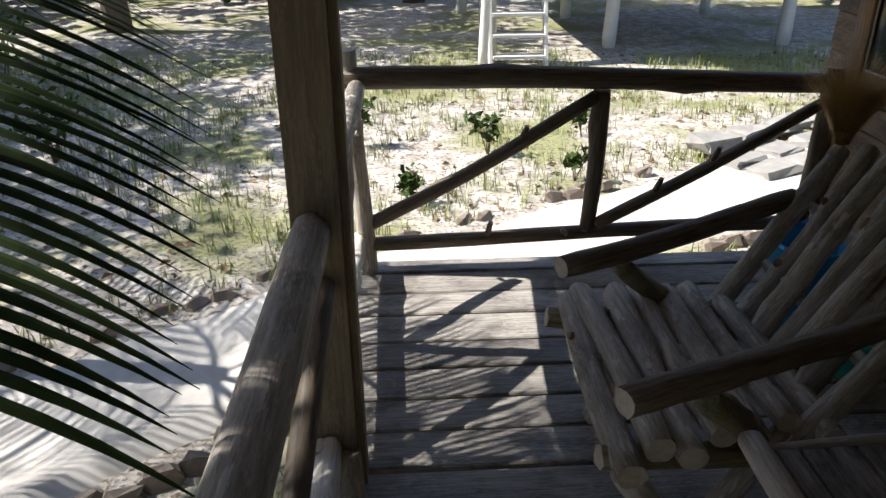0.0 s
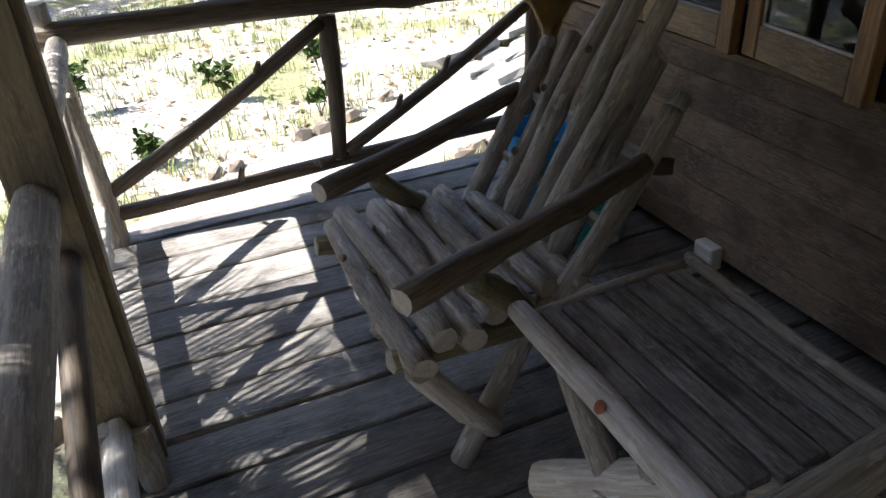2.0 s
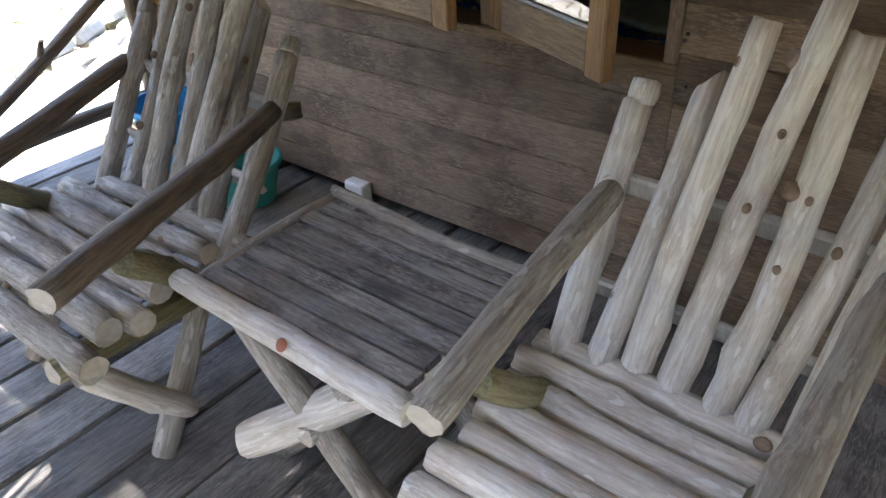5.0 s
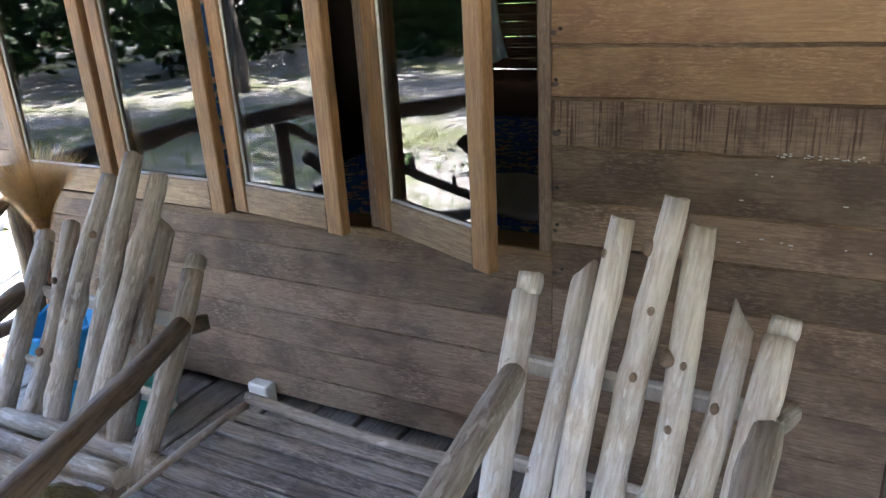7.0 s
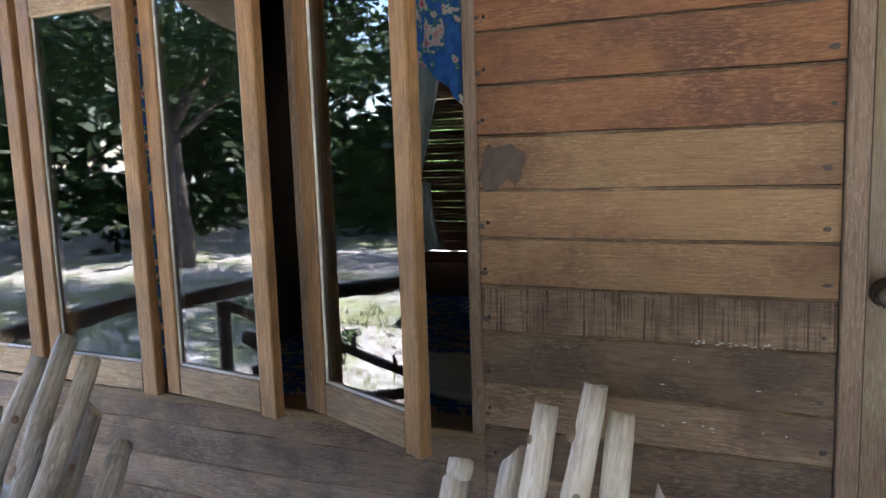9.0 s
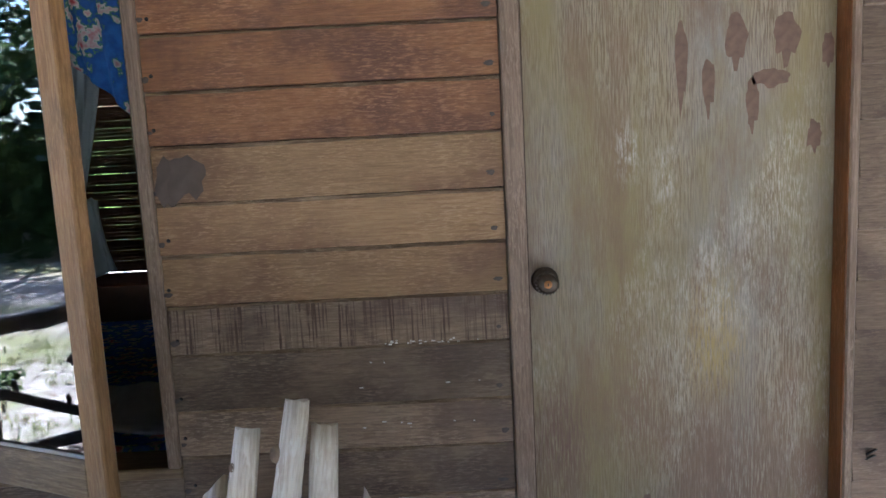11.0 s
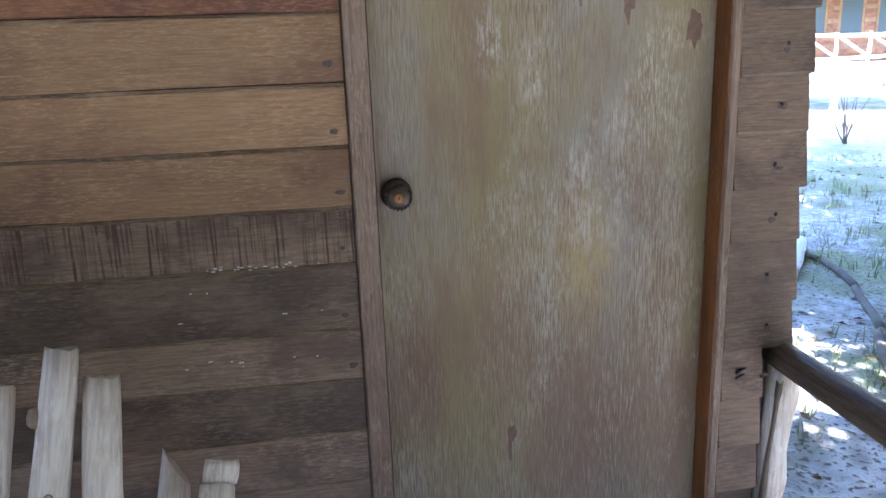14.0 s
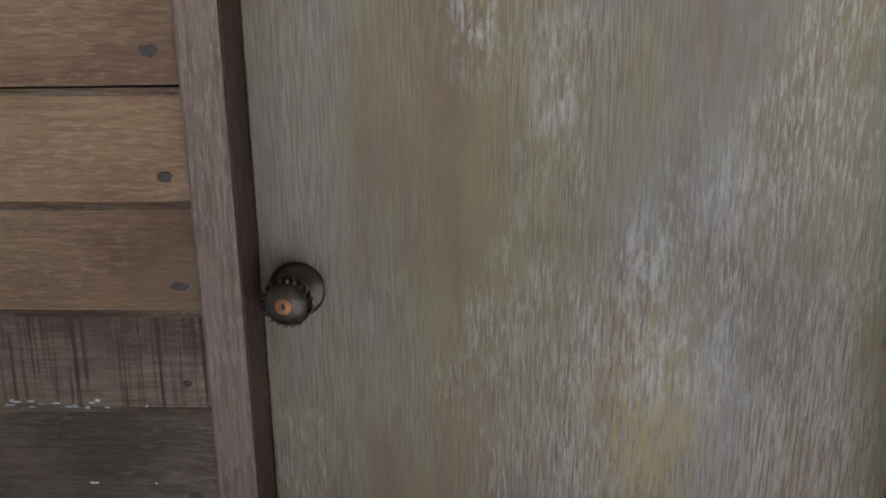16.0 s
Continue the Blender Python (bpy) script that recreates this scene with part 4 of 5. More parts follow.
def branch_chair(label, front, back, post_r, post_l, tops, arm_r, arm_l, tone, seed, slim):
    """front, back: the right and left ends of the seat's front and rear edges; post tops; slat tops (y, z);
    arms from front to back."""
    rnd = random.Random(seed)
    cx, cy = (front[0][0] + back[0][0]) / 2, (front[0][1] + front[1][1]) / 2
    e = thing("branch_armchair", cx, cy, 0, label, "armchair", "branch armchairs on the porch")
    body, armc, side = tone
    # seat logs, from the front edge (rolled over) to the back
    n = 7
    for i in range(n):
        u = i / (n - 1)
        a, b = lerp(front[0], back[0], u), lerp(front[1], back[1], u)
        j = rnd.uniform(-0.03, 0.03)
        d = -0.035 if i == 0 else 0.0
        r = slim * (1.22 if i < 4 else 1.08)
        a = (a[0] + (0.025 if i == 0 else 0), a[1] - 0.01 + j, a[2] + d)
        b = (b[0] + (0.025 if i == 0 else 0), b[1] + 0.01 + j, b[2] + d)
        sl = log("seat_log", a, b, r, r * rnd.uniform(0.85, 1.1), body, e, seed + i, segs=10, knots=2, lump=0.07)
        knot_on(sl, a, b, r, rnd.uniform(0.1, 0.9), rnd.uniform(-.9, .5), rnd.uniform(0.006, 0.011))
    # side bearers under the seat, running from the front legs to the rear feet
    for k, s in ((0, 1), (1, -1)):
        f0, b0 = front[k], back[k]
        log("side_bearer", (f0[0] - 0.03, f0[1] + 0.05 * s, f0[2] - 0.055), (b0[0] + 0.12, b0[1] + 0.05 * s, b0[2] - 0.10), slim * 1.1, slim, side, e, seed + 20 + k, label="greenish mossy bearer")
        log("front_leg", (f0[0] + 0.02, f0[1] + 0.03 * s, f0[2] - 0.07), (f0[0] + 0.20, f0[1] + 0.02 * s, 0.10), slim * 1.2, slim, M_PALE, e, seed + 22 + k, label="pale slanting leg")
        log("rear_leg", (f0[0] + 0.12, f0[1] + 0.05 * s, 0.0), (b0[0] - 0.06, b0[1] + 0.02 * s, b0[2] - 0.03), slim * 1.1, slim, body, e, seed + 24 + k)
    # back posts reach down behind the seat
    for k, top in ((0, post_r), (1, post_l)):
        foot = lerp(top, (back[k][0], back[k][1] + (0.02 if k == 0 else -0.02), back[k][2]), 1.30)
        p = log("back_post", foot, top, slim * 1.12, slim * 1.05, body, e, seed + 30 + k, segs=12)
        d = (Vector(top) - Vector(foot)).normalized()
        c = Vector(top) + d * 0.002
        log("post_cap", c - d * 0.004, c + d * 0.034, slim, slim, body, p, seed + 32 + k, knots=0, segs=3, lump=0.02)
        log("peg", (top[0] - 0.08, top[1], top[2] - 0.13), (top[0] - 0.01, top[1] - (0.028 if k == 0 else -0.028), top[2] - 0.135), 0.024, 0.022, armc, p, seed + 34 + k, knots=0, segs=3)
    # back slats
    m = len(tops)
    for i, (tx, ty, tz, cut) in enumerate(tops):
        u = (i + 1) / (m + 1)
        foot = lerp(back[0], back[1], 0.07 + 0.86 * u)
        foot = (foot[0] + 0.0, foot[1], foot[2] - 0.02)
        lg = log("back_slat", foot, (tx, ty, tz), slim * 1.08, slim * 0.9, body, e, seed + 40 + i, segs=14, knots=3, bend=0.016, lump=0.06)
        for _ in range(2):
            knot_on(lg, foot, (tx, ty, tz), slim, rnd.uniform(0.15, 0.9), rnd.uniform(-.6, .6), rnd.uniform(0.005, 0.009))
        if cut:
            lean, ln = along(foot, (tx, ty, tz))
            for v in lg.data.vertices:
                if v.co.z > ln - 0.02:
                    side_y = (lean.to_3x3() @ Vector((v.co.x, v.co.y, 0))).y
                    v.co.z += cut * (side_y + math.copysign(slim, cut)) * 0.5
    # battens across the back, behind the slats
    for h in (0.25, 0.66):
        a, b = lerp(back[0], post_r, h), lerp(back[1], post_l, h)
        m4, ln = along((a[0] + 0.045, a[1] + 0.01, a[2]), (b[0] + 0.045, b[1] - 0.01, b[2]))
        v, f = box_data(0.016, 0.06, ln, 0.003, 2, 0.002)
        link("back_batten", v, f, M_SLAT, e, m4 @ Matrix.Translation((0, 0, ln / 2)) @ Matrix.Rotation(radians(-32), 4, "Z"), "whitish flat batten")
    for k, (a, b) in enumerate((arm_r, arm_l)):
        log("armrest", a, b, slim * 1.12, slim * 1.0, armc, e, seed + 60 + k, segs=14, knots=2, bend=0.008, sides=14, label="darker brown armrest")
        f0 = front[k]
        log("arm_support", lerp(a, b, 0.24)[:2] + (a[2] - 0.035,), (f0[0] + 0.30, f0[1] + (0.05 if k == 0 else -0.05), f0[2] - 0.02), slim, slim * 1.05, side, e, seed + 70 + k, cut=side)
    return e


branch_chair("rustic armchair of grey peeled branches with dark armrests", ((0.70, 1.34, 0.415), (0.70, 2.02, 0.415)), ((1.15, 1.42, 0.40), (1.15, 1.98, 0.40)),
             (1.47, 1.515, 0.745), (1.47, 2.11, 0.745),
             [(1.5, 1.632, 0.81, 2.0), (1.5, 1.614, 0.985, 0), (1.5, 1.665, 1.03, 0), (1.5, 1.79, 0.965, 0), (1.5, 2.0, 0.81, 0)],
             ((0.655, 1.228, 0.62), (1.36, 1.475, 0.645)), ((0.655, 1.79, 0.605), (1.36, 2.075, 0.645)), (M_LOG, M_DARK, M_MOSS), 100, 0.027)
branch_chair("rustic armchair of pale peeled branches with a tall slatted back", ((0.86, 0.155, 0.40), (0.86, 0.645, 0.40)), ((1.26, 0.165, 0.40), (1.26, 0.63, 0.40)),
             (1.49, 0.14, 0.805), (1.49, 0.607, 0.82),
             [(1.5, 0.214, 0.805, 2.4), (1.5, 0.275, 0.988, 0), (1.5, 0.334, 1.036, 0), (1.5, 0.432, 0.988, 0), (1.5, 0.51, 0.835, -2.4)],
             ((0.80, 0.16, 0.63), (1.37, 0.14, 0.69)), ((0.815, 0.565, 0.625), (1.37, 0.59, 0.705)), (M_PALE, M_LOG, M_MOSS), 300, 0.027)

# two large dark knots where side twigs were cut, on the pale chair's tall slats
pale_chair = bpy.data.objects["branch_armchair.001"]
for x, y, z in ((1.455, 0.366, 0.955), (1.400, 0.318, 0.775)):
    at = Matrix.Translation((x, y, z)) @ Vector((-0.5, 0.8, 0.3)).to_track_quat("Z", "Y").to_matrix().to_4x4()
    lathe("large_knot", [(0.0, 0.005), (0.004, 0.008), (0.007, 0.003), (0.010, 0.008), (0.013, 0.005), (0.016, -0.002), (0.019, -0.014)], M_KNOT, pale_chair, at, "dark ringed branch knot", 14)

# ---- low table between the chairs ----
TZ = 0.5
table = thing("low_table", 1.12, 0.97, 0, "low folding-leg table of grey boards with a pale pole edge", "table")
tx0, tx1, ty0, ty1 = 0.915, 1.335, 0.70, 1.265
rnd = random.Random(5)
n = 7
for i in range(n):
    a, b = tx0 + 0.03 + (tx1 - tx0 - 0.05) * i / n, tx0 + 0.03 + (tx1 - tx0 - 0.05) * (i + 1) / n
    box("board", (a + 0.0035, ty0 + rnd.uniform(0.005, .02), TZ - 0.022), (b - 0.0035, ty1 - rnd.uniform(0.012, .02), TZ - rnd.uniform(0.003, .006)), M_TABLE, table, c=0.003, seed=i, wob=0.0012)
log("front_pole", (tx0, ty0 - 0.02, TZ - 0.015), (tx0 + 0.005, ty1 + 0.015, TZ - 0.012), 0.028, 0.026, M_PALE, table, 81, segs=12, knots=1, label="pale round pole edge")
log("rear_pole", (tx1, ty0 - 0.01, TZ - 0.005), (tx1, ty1, TZ - 0.002), 0.015, 0.014, M_LOG, table, 82, segs=12, knots=2)
log("side_edge", (tx0 + 0.02, ty0 - 0.01, TZ - 0.022), (tx1, ty0 - 0.008, TZ - 0.02), 0.020, 0.019, M_LOG, table, 83, segs=10, lump=0.12)
log("side_edge", (tx0 + 0.02, ty1 - 0.002, TZ - 0.016), (tx1, ty1 - 0.002, TZ - 0.012), 0.012, 0.012, M_LOG, table, 84, segs=10)
log("crossed_leg", (0.955, 1.17, TZ - 0.04), (0.985, 0.80, 0.0), 0.030, 0.033, M_LOG, table, 85)
log("crossed_leg", (1.285, 1.17, TZ - 0.04), (1.285, 0.80, 0.0), 0.030, 0.033, M_LOG, table, 86)
log("crossed_leg", (1.02, 0.80, TZ - 0.04), (0.995, 1.19, 0.0), 0.030, 0.033, M_LOG, table, 87)
log("crossed_leg", (1.25, 0.80, TZ - 0.04), (1.25, 1.19, 0.0), 0.030, 0.033, M_LOG, table, 88)
log("stretcher", (0.90, 1.145, 0.14), (1.10, 0.72, 0.45), 0.044, 0.042, M_PALE, table, 89, label="thick pale cross pole")
log("stretcher", (0.93, 0.98, 0.22), (1.31, 0.98, 0.22), 0.025, 0.025, M_LOG, table, 90)
lathe("knot", [(0.0, 0.004), (0.010, 0.003), (0.013, 0.0)], plain("red_knot", (0.30, 0.10, 0.05), 0.6), table, Matrix.Translation((0.897, 0.955, TZ + 0.0)) @ Matrix.Rotation(radians(-50), 4, "Y"), "reddish knot", 12)

# ---- broom, buckets, the small block at the wall ----
broom = thing("broom", 1.75, 2.62, 0, "straw broom standing bristles up beside the railing", "broom")
log("handle", (1.73, 2.66, 0.0), (1.782, 2.60, 0.63), 0.013, 0.012, M_BAMBOO, broom, 91, knots=1, segs=6)
lathe("binding", [(0.015, 0.0), (0.019, 0.03), (0.021, 0.08), (0.030, 0.11)], plain("tan_binding", (0.30, 0.16, 0.06), 0.6), broom, along((1.779, 2.605, 0.57), (1.785, 2.598, 0.70))[0], "tan cord binding", 12)
rnd = random.Random(6)
v, f = [], []
for i in range(1500):
    a = rnd.uniform(-1, 1)
    wide = 0.64 * a * (0.6 + 0.4 * rnd.random())
    d = Vector((0.85 * wide + rnd.gauss(0, .05), -0.53 * wide + rnd.gauss(0, .05), 1)).normalized()
    c = Vector((1.785 + rnd.gauss(0, .010), 2.598 + rnd.gauss(0, .010), 0.63))
    length = rnd.uniform(0.24, 0.35) * (1 - 0.12 * abs(a))
    s = Vector((-d.y, d.x, 0.2)).normalized() * 0.0013
    curl = Vector((0.04 * a + rnd.uniform(-.012, .012), -0.025 * a + rnd.uniform(-.012, .012), -0.012 * abs(a)))
    q, e2 = c + d * length * 0.55, c + d * length + curl
    k = len(v)
    v += [tuple(c - s), tuple(c + s), tuple(q + s), tuple(q - s), tuple(e2)]
    f += [(k, k + 1, k + 2, k + 3), (k + 3, k + 2, k + 4)]
link("bristles", v, f, M_STRAW, broom, None, "tan straw bristles")


def bucket(name, x, y, r, h, material, label):
    e = thing(name, x, y, 0, label, "bucket")
    lathe("tub", [(0.0, 0.004), (r * 0.75, 0.002), (r * 0.78, 0.01), (r, h - 0.02), (r + 0.012, h - 0.015), (r + 0.012, h), (r - 0.004, h), (r * 0.74, 0.02), (0.0, 0.016)], material, e, Matrix.Translation((x, y, 0)), sides=36)
    v, f, prev = [], [], None
    for i in range(17):
        a = math.pi * i / 16
        c = Vector((x + 0.05 * math.sin(a), y + r * math.cos(a), h - 0.03 + 0.09 * math.sin(a)))
        for dx, dz in ((-.004, -.004), (.004, -.004), (.004, .004), (-.004, .004)):
            v.append((c.x + dx, c.y, c.z + dz))
        if i:
            for k in range(4):
                f.append(((i - 1) * 4 + k, (i - 1) * 4 + (k + 1) % 4, i * 4 + (k + 1) % 4, i * 4 + k))
    link("bail", v, f, material, e)
    return e


bucket("bucket", 1.70, 2.50, 0.135, 0.32, M_BLUE, "bright blue plastic bucket on the floor behind a chair")
bucket("basin", 1.74, 2.18, 0.13, 0.16, M_TEAL, "teal plastic basin on the floor behind a chair")
tagged(box("timber_block", (1.925, 1.775, 0.0), (1.975, 1.865, 0.085), M_SLAT, c=0.006, wob=0.002), "short pale timber block at the foot of the wall", "block")


# ---- stains and flecks on door and boards ----
def blot(name, x, y, z, w, h, material, parent, seed, drips=3, tilt=0.0):
    """A thin irregular stain standing on a face that looks towards -x."""
    rnd = random.Random(seed)
    n = 22
    pts = []
    for i in range(n):
        a = 6.28318 * i / n
        r = 1 + 0.35 * noise.noise(Vector((math.cos(a) * 1.5, math.sin(a) * 1.5, seed))) + rnd.uniform(-.12, .12)
        drop = 0.7 * abs(math.sin(a * drips)) if math.sin(a) < 0 else 0
        pts.append((0.0, w / 2 * r * math.cos(a), h / 2 * (r + drop) * math.sin(a)))
    return link(name, [(0, 0, 0)] + pts, [(0, 1 + (i + 1) % n, 1 + i) for i in range(n)], material, parent, Matrix.Translation((x, y, z)) @ Matrix.Rotation(tilt, 4, "Y"))


for i, (y, z, w, h) in enumerate(((-0.85, 1.46, 0.035, 0.06), (-0.70, 1.545, 0.03, 0.10), (-0.745, 1.60, 0.09, 0.035), (-0.595, 1.60, 0.028, 0.11), (-0.53, 1.66, 0.03, 0.16), (-0.66, 1.70, 0.05, 0.10), (-0.78, 1.70, 0.06, 0.09), (-0.436, 0.546, 0.022, 0.035), (-0.43, 0.50, 0.010, 0.06), (-0.88, 1.66, 0.03, 0.07))):
    blot("stain", 2.0285, y, z, w, h, M_STAINRED, door, 40 + i)
for i, (y, z, w, h) in enumerate(((0.655, 1.435, 0.10, 0.085), (0.70, 1.43, 0.05, 0.10))):
    blot("stain", 1.975, y, z, w, h, M_BLOT, wall_west, 60 + i, 2, 0.05)
rnd = random.Random(62)
for i, (lo, hi) in enumerate(zip(Z_ALL[5:], Z_ALL[6:17])):
    for y in (-0.068, 0.726, -1.03):
        blot("nail_stain", 1.9755 if y > -1 else 1.9715, y + rnd.uniform(-.006, .006), lo + 0.026 + rnd.uniform(0, .012), rnd.uniform(.012, .026), rnd.uniform(.006, .011), M_NAILSTAIN, wall_west, 80 + i, 1, 0.05)
rnd = random.Random(61)
v, f = box_data(0.0025, 0.008, 0.003, 0.001)
fleck = bpy.data.meshes.new("paint_fleck")
fleck.from_pydata(v, [], f)
fleck.materials.append(M_SHEET)
for i in range(34):
    y, z = (rnd.uniform(-0.03, 0.22), 1.006 + rnd.uniform(-.004, .006)) if i < 22 else (rnd.uniform(-.05, .3), rnd.choice((0.80, 0.965, 0.90)) + rnd.uniform(-.012, .012))
    o = new("paint_fleck", fleck)
    place(o, wall_west, Matrix.Translation((1.976 if i < 22 else 1.979, y, z)) @ Matrix.Diagonal((1, rnd.uniform(.3, 1.5), rnd.uniform(.5, 1.3), 1)))


# ---- plants ----
def frond(parent, base, mid, tip, n, leaf_len, hang, seed, material, wd=0.0105, lift=0.06):
    """A palm frond: a curved rachis and two rows of narrow folded leaflets, in one mesh each."""
    rnd = random.Random(seed)
    base, mid, tip = Vector(base), Vector(mid), Vector(tip)
    at = lambda u: base * (1 - u) ** 2 + mid * (2 * u * (1 - u)) + tip * u * u
    v, f = [], []
    for i in range(13):
        u = i / 12
        c, r = at(u), 0.014 * (1 - u) + 0.003
        for k in range(5):
            a = 6.283 * k / 5
            v.append((c.x + r * math.cos(a), c.y + r * math.sin(a) * 0.7, c.z + r * math.sin(a)))
        if i:
            for k in range(5):
                f.append(((i - 1) * 5 + k, (i - 1) * 5 + (k + 1) % 5, i * 5 + (k + 1) % 5, i * 5 + k))
    link("rachis", v, f, material, parent)
    v, f = [], []
    for i in range(n):
        u = 0.15 + 0.83 * i / (n - 1)
        c = at(u)
        t = (at(min(1, u + 0.02)) - at(u - 0.02)).normalized()
        side = t.cross(Vector((0, 0, 1)))
        side = side.normalized() if side.length > 0.2 else Vector((1, 0, 0))
        length = leaf_len * (0.55 + 0.45 * math.sin(3.14159 * min(1, u * 1.05))) * rnd.uniform(0.88, 1.08)
        for sgn in (-1, 1):
            d = (side * sgn + t * 0.55 + Vector((0, 0, lift + rnd.uniform(-.05, .05)))).normalized()
            p = c.copy()
            k0 = len(v)
            up = d.cross(t).normalized()
            wv = up.cross(d).normalized()
            steps = 5
            for s_ in range(steps + 1):
                q = s_ / steps
                ww = wd * (1 - q ** 2.2) * (0.5 + min(1, q * 4) * 0.5) + 0.0008
                fold = Vector((0, 0, -0.4 * ww))
                v += [tuple(p - wv * ww + fold), tuple(p), tuple(p + wv * ww + fold)]
                p = p + d * (length / steps)
                d = (d + Vector((0, 0, -hang))).normalized()
            for s_ in range(steps):
                a = k0 + 3 * s_
                f += [(a, a + 1, a + 4, a + 3), (a + 1, a + 2, a + 5, a + 4)]
    tagged(link("foliage", v, f, material, parent), kind="stuff")


def palm(x, y, h, seed, label, fronds, length=1.9):
    rnd = random.Random(seed)
    e = thing("palm_tree", x, y, GZ, label, "palm tree", "palms in the yard")
    log("trunk", (x, y, GZ - 0.05), (x + 0.05, y, h), 0.10, 0.075, M_BARK, e, seed, segs=14, lump=0.10)
    top = Vector((x + 0.05, y, h))
    for i in range(fronds):
        a = 6.283 * i / fronds + rnd.uniform(-.2, .2)
        out = Vector((math.cos(a), math.sin(a), 0))
        lift = rnd.uniform(0.25, 0.9)
        frond(e, top, top + out * length * 0.55 + Vector((0, 0, lift)), top + out * length + Vector((0, 0, lift - 0.9)), 34, 0.62, 0.10, seed + i, M_LEAF)
    return e


front_palm = palm(-2.5, 3.3, 1.45, 500, "young coconut palm with drooping dark green fronds beside the porch", 6, 1.3)
# the fronds that reach in front of the porch
frond(front_palm, (-2.4, 3.3, 1.45), (-0.90, 2.45, 1.85), (-0.42, 1.1, 0.75), 78, 0.80, 0.09, 520, M_LEAF, 0.0115, -0.12)
palm(-5.2, 4.6, 2.6, 540, "coconut palm with feathery fronds in the yard", 9, 2.2)
palm(-5.0, -1.6, 1.8, 560, "coconut palm with feathery fronds in the yard", 9, 2.0)
palm(9.5, -12.0, 2.4, 580, "coconut palm with feathery fronds in the yard", 8, 2.0)


def leaves(rnd, centres, count, spread, size):
    v, f = [], []
    for i in range(count):
        c = centres[rnd.randrange(len(centres))]
        p = Vector((c[0] + rnd.gauss(0, spread), c[1] + rnd.gauss(0, spread), c[2] + rnd.gauss(0, spread * 0.65)))
        a = Vector((rnd.gauss(0, 1), rnd.gauss(0, 1), rnd.gauss(0, .6))).normalized()
        b = a.cross(Vector((rnd.gauss(0, 1), rnd.gauss(0, 1), rnd.gauss(0, 1)))).normalized()
        s = size * rnd.uniform(0.6, 1.3)
        k = len(v)
        v += [tuple(p - a * s), tuple(p + b * s * 0.42), tuple(p + a * s), tuple(p - b * s * 0.42)]
        f.append((k, k + 1, k + 2, k + 3))
    return v, f


def tree(x, y, h, r, seed, count, size, label, group="trees round the yard"):
    rnd = random.Random(seed)
    e = thing("tree", x, y, GZ, label, "tree", group)
    lean = Vector((rnd.uniform(-.5, .5), rnd.uniform(-.5, .5), 0))
    fork = Vector((x, y, GZ + h * 0.45)) + lean * 0.5
    log("trunk", (x, y, GZ - 0.1), tuple(fork), 0.035 * h, 0.022 * h, M_BARK, e, seed, segs=8, bend=0.02, lump=0.1)
    centres = []
    for i in range(7):
        a = 6.283 * i / 7 + rnd.uniform(-.4, .4)
        end = fork + Vector((math.cos(a) * r * rnd.uniform(.5, .95), math.sin(a) * r * rnd.uniform(.5, .95), h * rnd.uniform(0.18, 0.5)))
        log("limb", tuple(fork - Vector((0, 0, 0.1 * i * 0.3))), tuple(end), 0.013 * h, 0.004 * h, M_BARK, e, seed + i, segs=6, bend=0.03, sides=7)
        for u in (0.55, 0.8, 1.0, 1.1):
            q = fork.lerp(end, u)
            centres.append((q.x + rnd.uniform(-.3, .3), q.y + rnd.uniform(-.3, .3), q.z + rnd.uniform(-.1, .4)))
    v, f = leaves(rnd, centres, count, r * 0.2, size)
    tagged(link("crown", v, f, M_LEAF2, e), kind="stuff")
    return e


# trees added round the yard; many stand unseen to dapple porch, palm and sand
for i, (x, y, h, r) in enumerate(((-7.6, 7.0, 5.4, 2.3), (-8.0, 10.5, 5.8, 2.5), (-7.5, 1.5, 5.6, 2.4), (-4.2, 13.0, 6, 2.6), (0.8, -4.6, 5.0, 2.0), (3.0, -5.2, 5.2, 2.7), (6.6, -7.6, 5.6, 2.7), (3.6, -9.4, 5.6, 2.6), (-6.5, -4.0, 5.5, 2.4), (10.2, -11.2, 5.6, 2.6), (-9.5, 7.5, 6.5, 2.8), (0.6, 16.0, 6.5, 2.6), (2.6, -3.4, 5.8, 2.4), (5.5, -5.4, 6.0, 2.6), (9.0, -8.5, 6.2, 2.8), (-4.2, 1.25, 6.2, 1.3), (-1.2, -2.8, 5.8, 2.2))):
    tree(x, y, h, r, 700 + i * 20, 4200 if r < 1.5 else 8500, 0.10, "broadleaf tree with a loose green crown and slender trunk, added for shade")
rnd = random.Random(77)
for i in range(26):
    a = 6.283 * i / 26
    d = rnd.uniform(24, 34)
    px, py = d * math.cos(a), 3 + d * math.sin(a)
    if abs(math.degrees(math.atan2(py, px)) + 36) < 9:
        d *= 1.5
    tree(d * math.cos(a), 3 + d * math.sin(a), rnd.uniform(6, 10), rnd.uniform(3.2, 4.6), 1000 + i * 20, 1700, 0.30, "distant broadleaf tree at the edge of the yard", "distant trees")


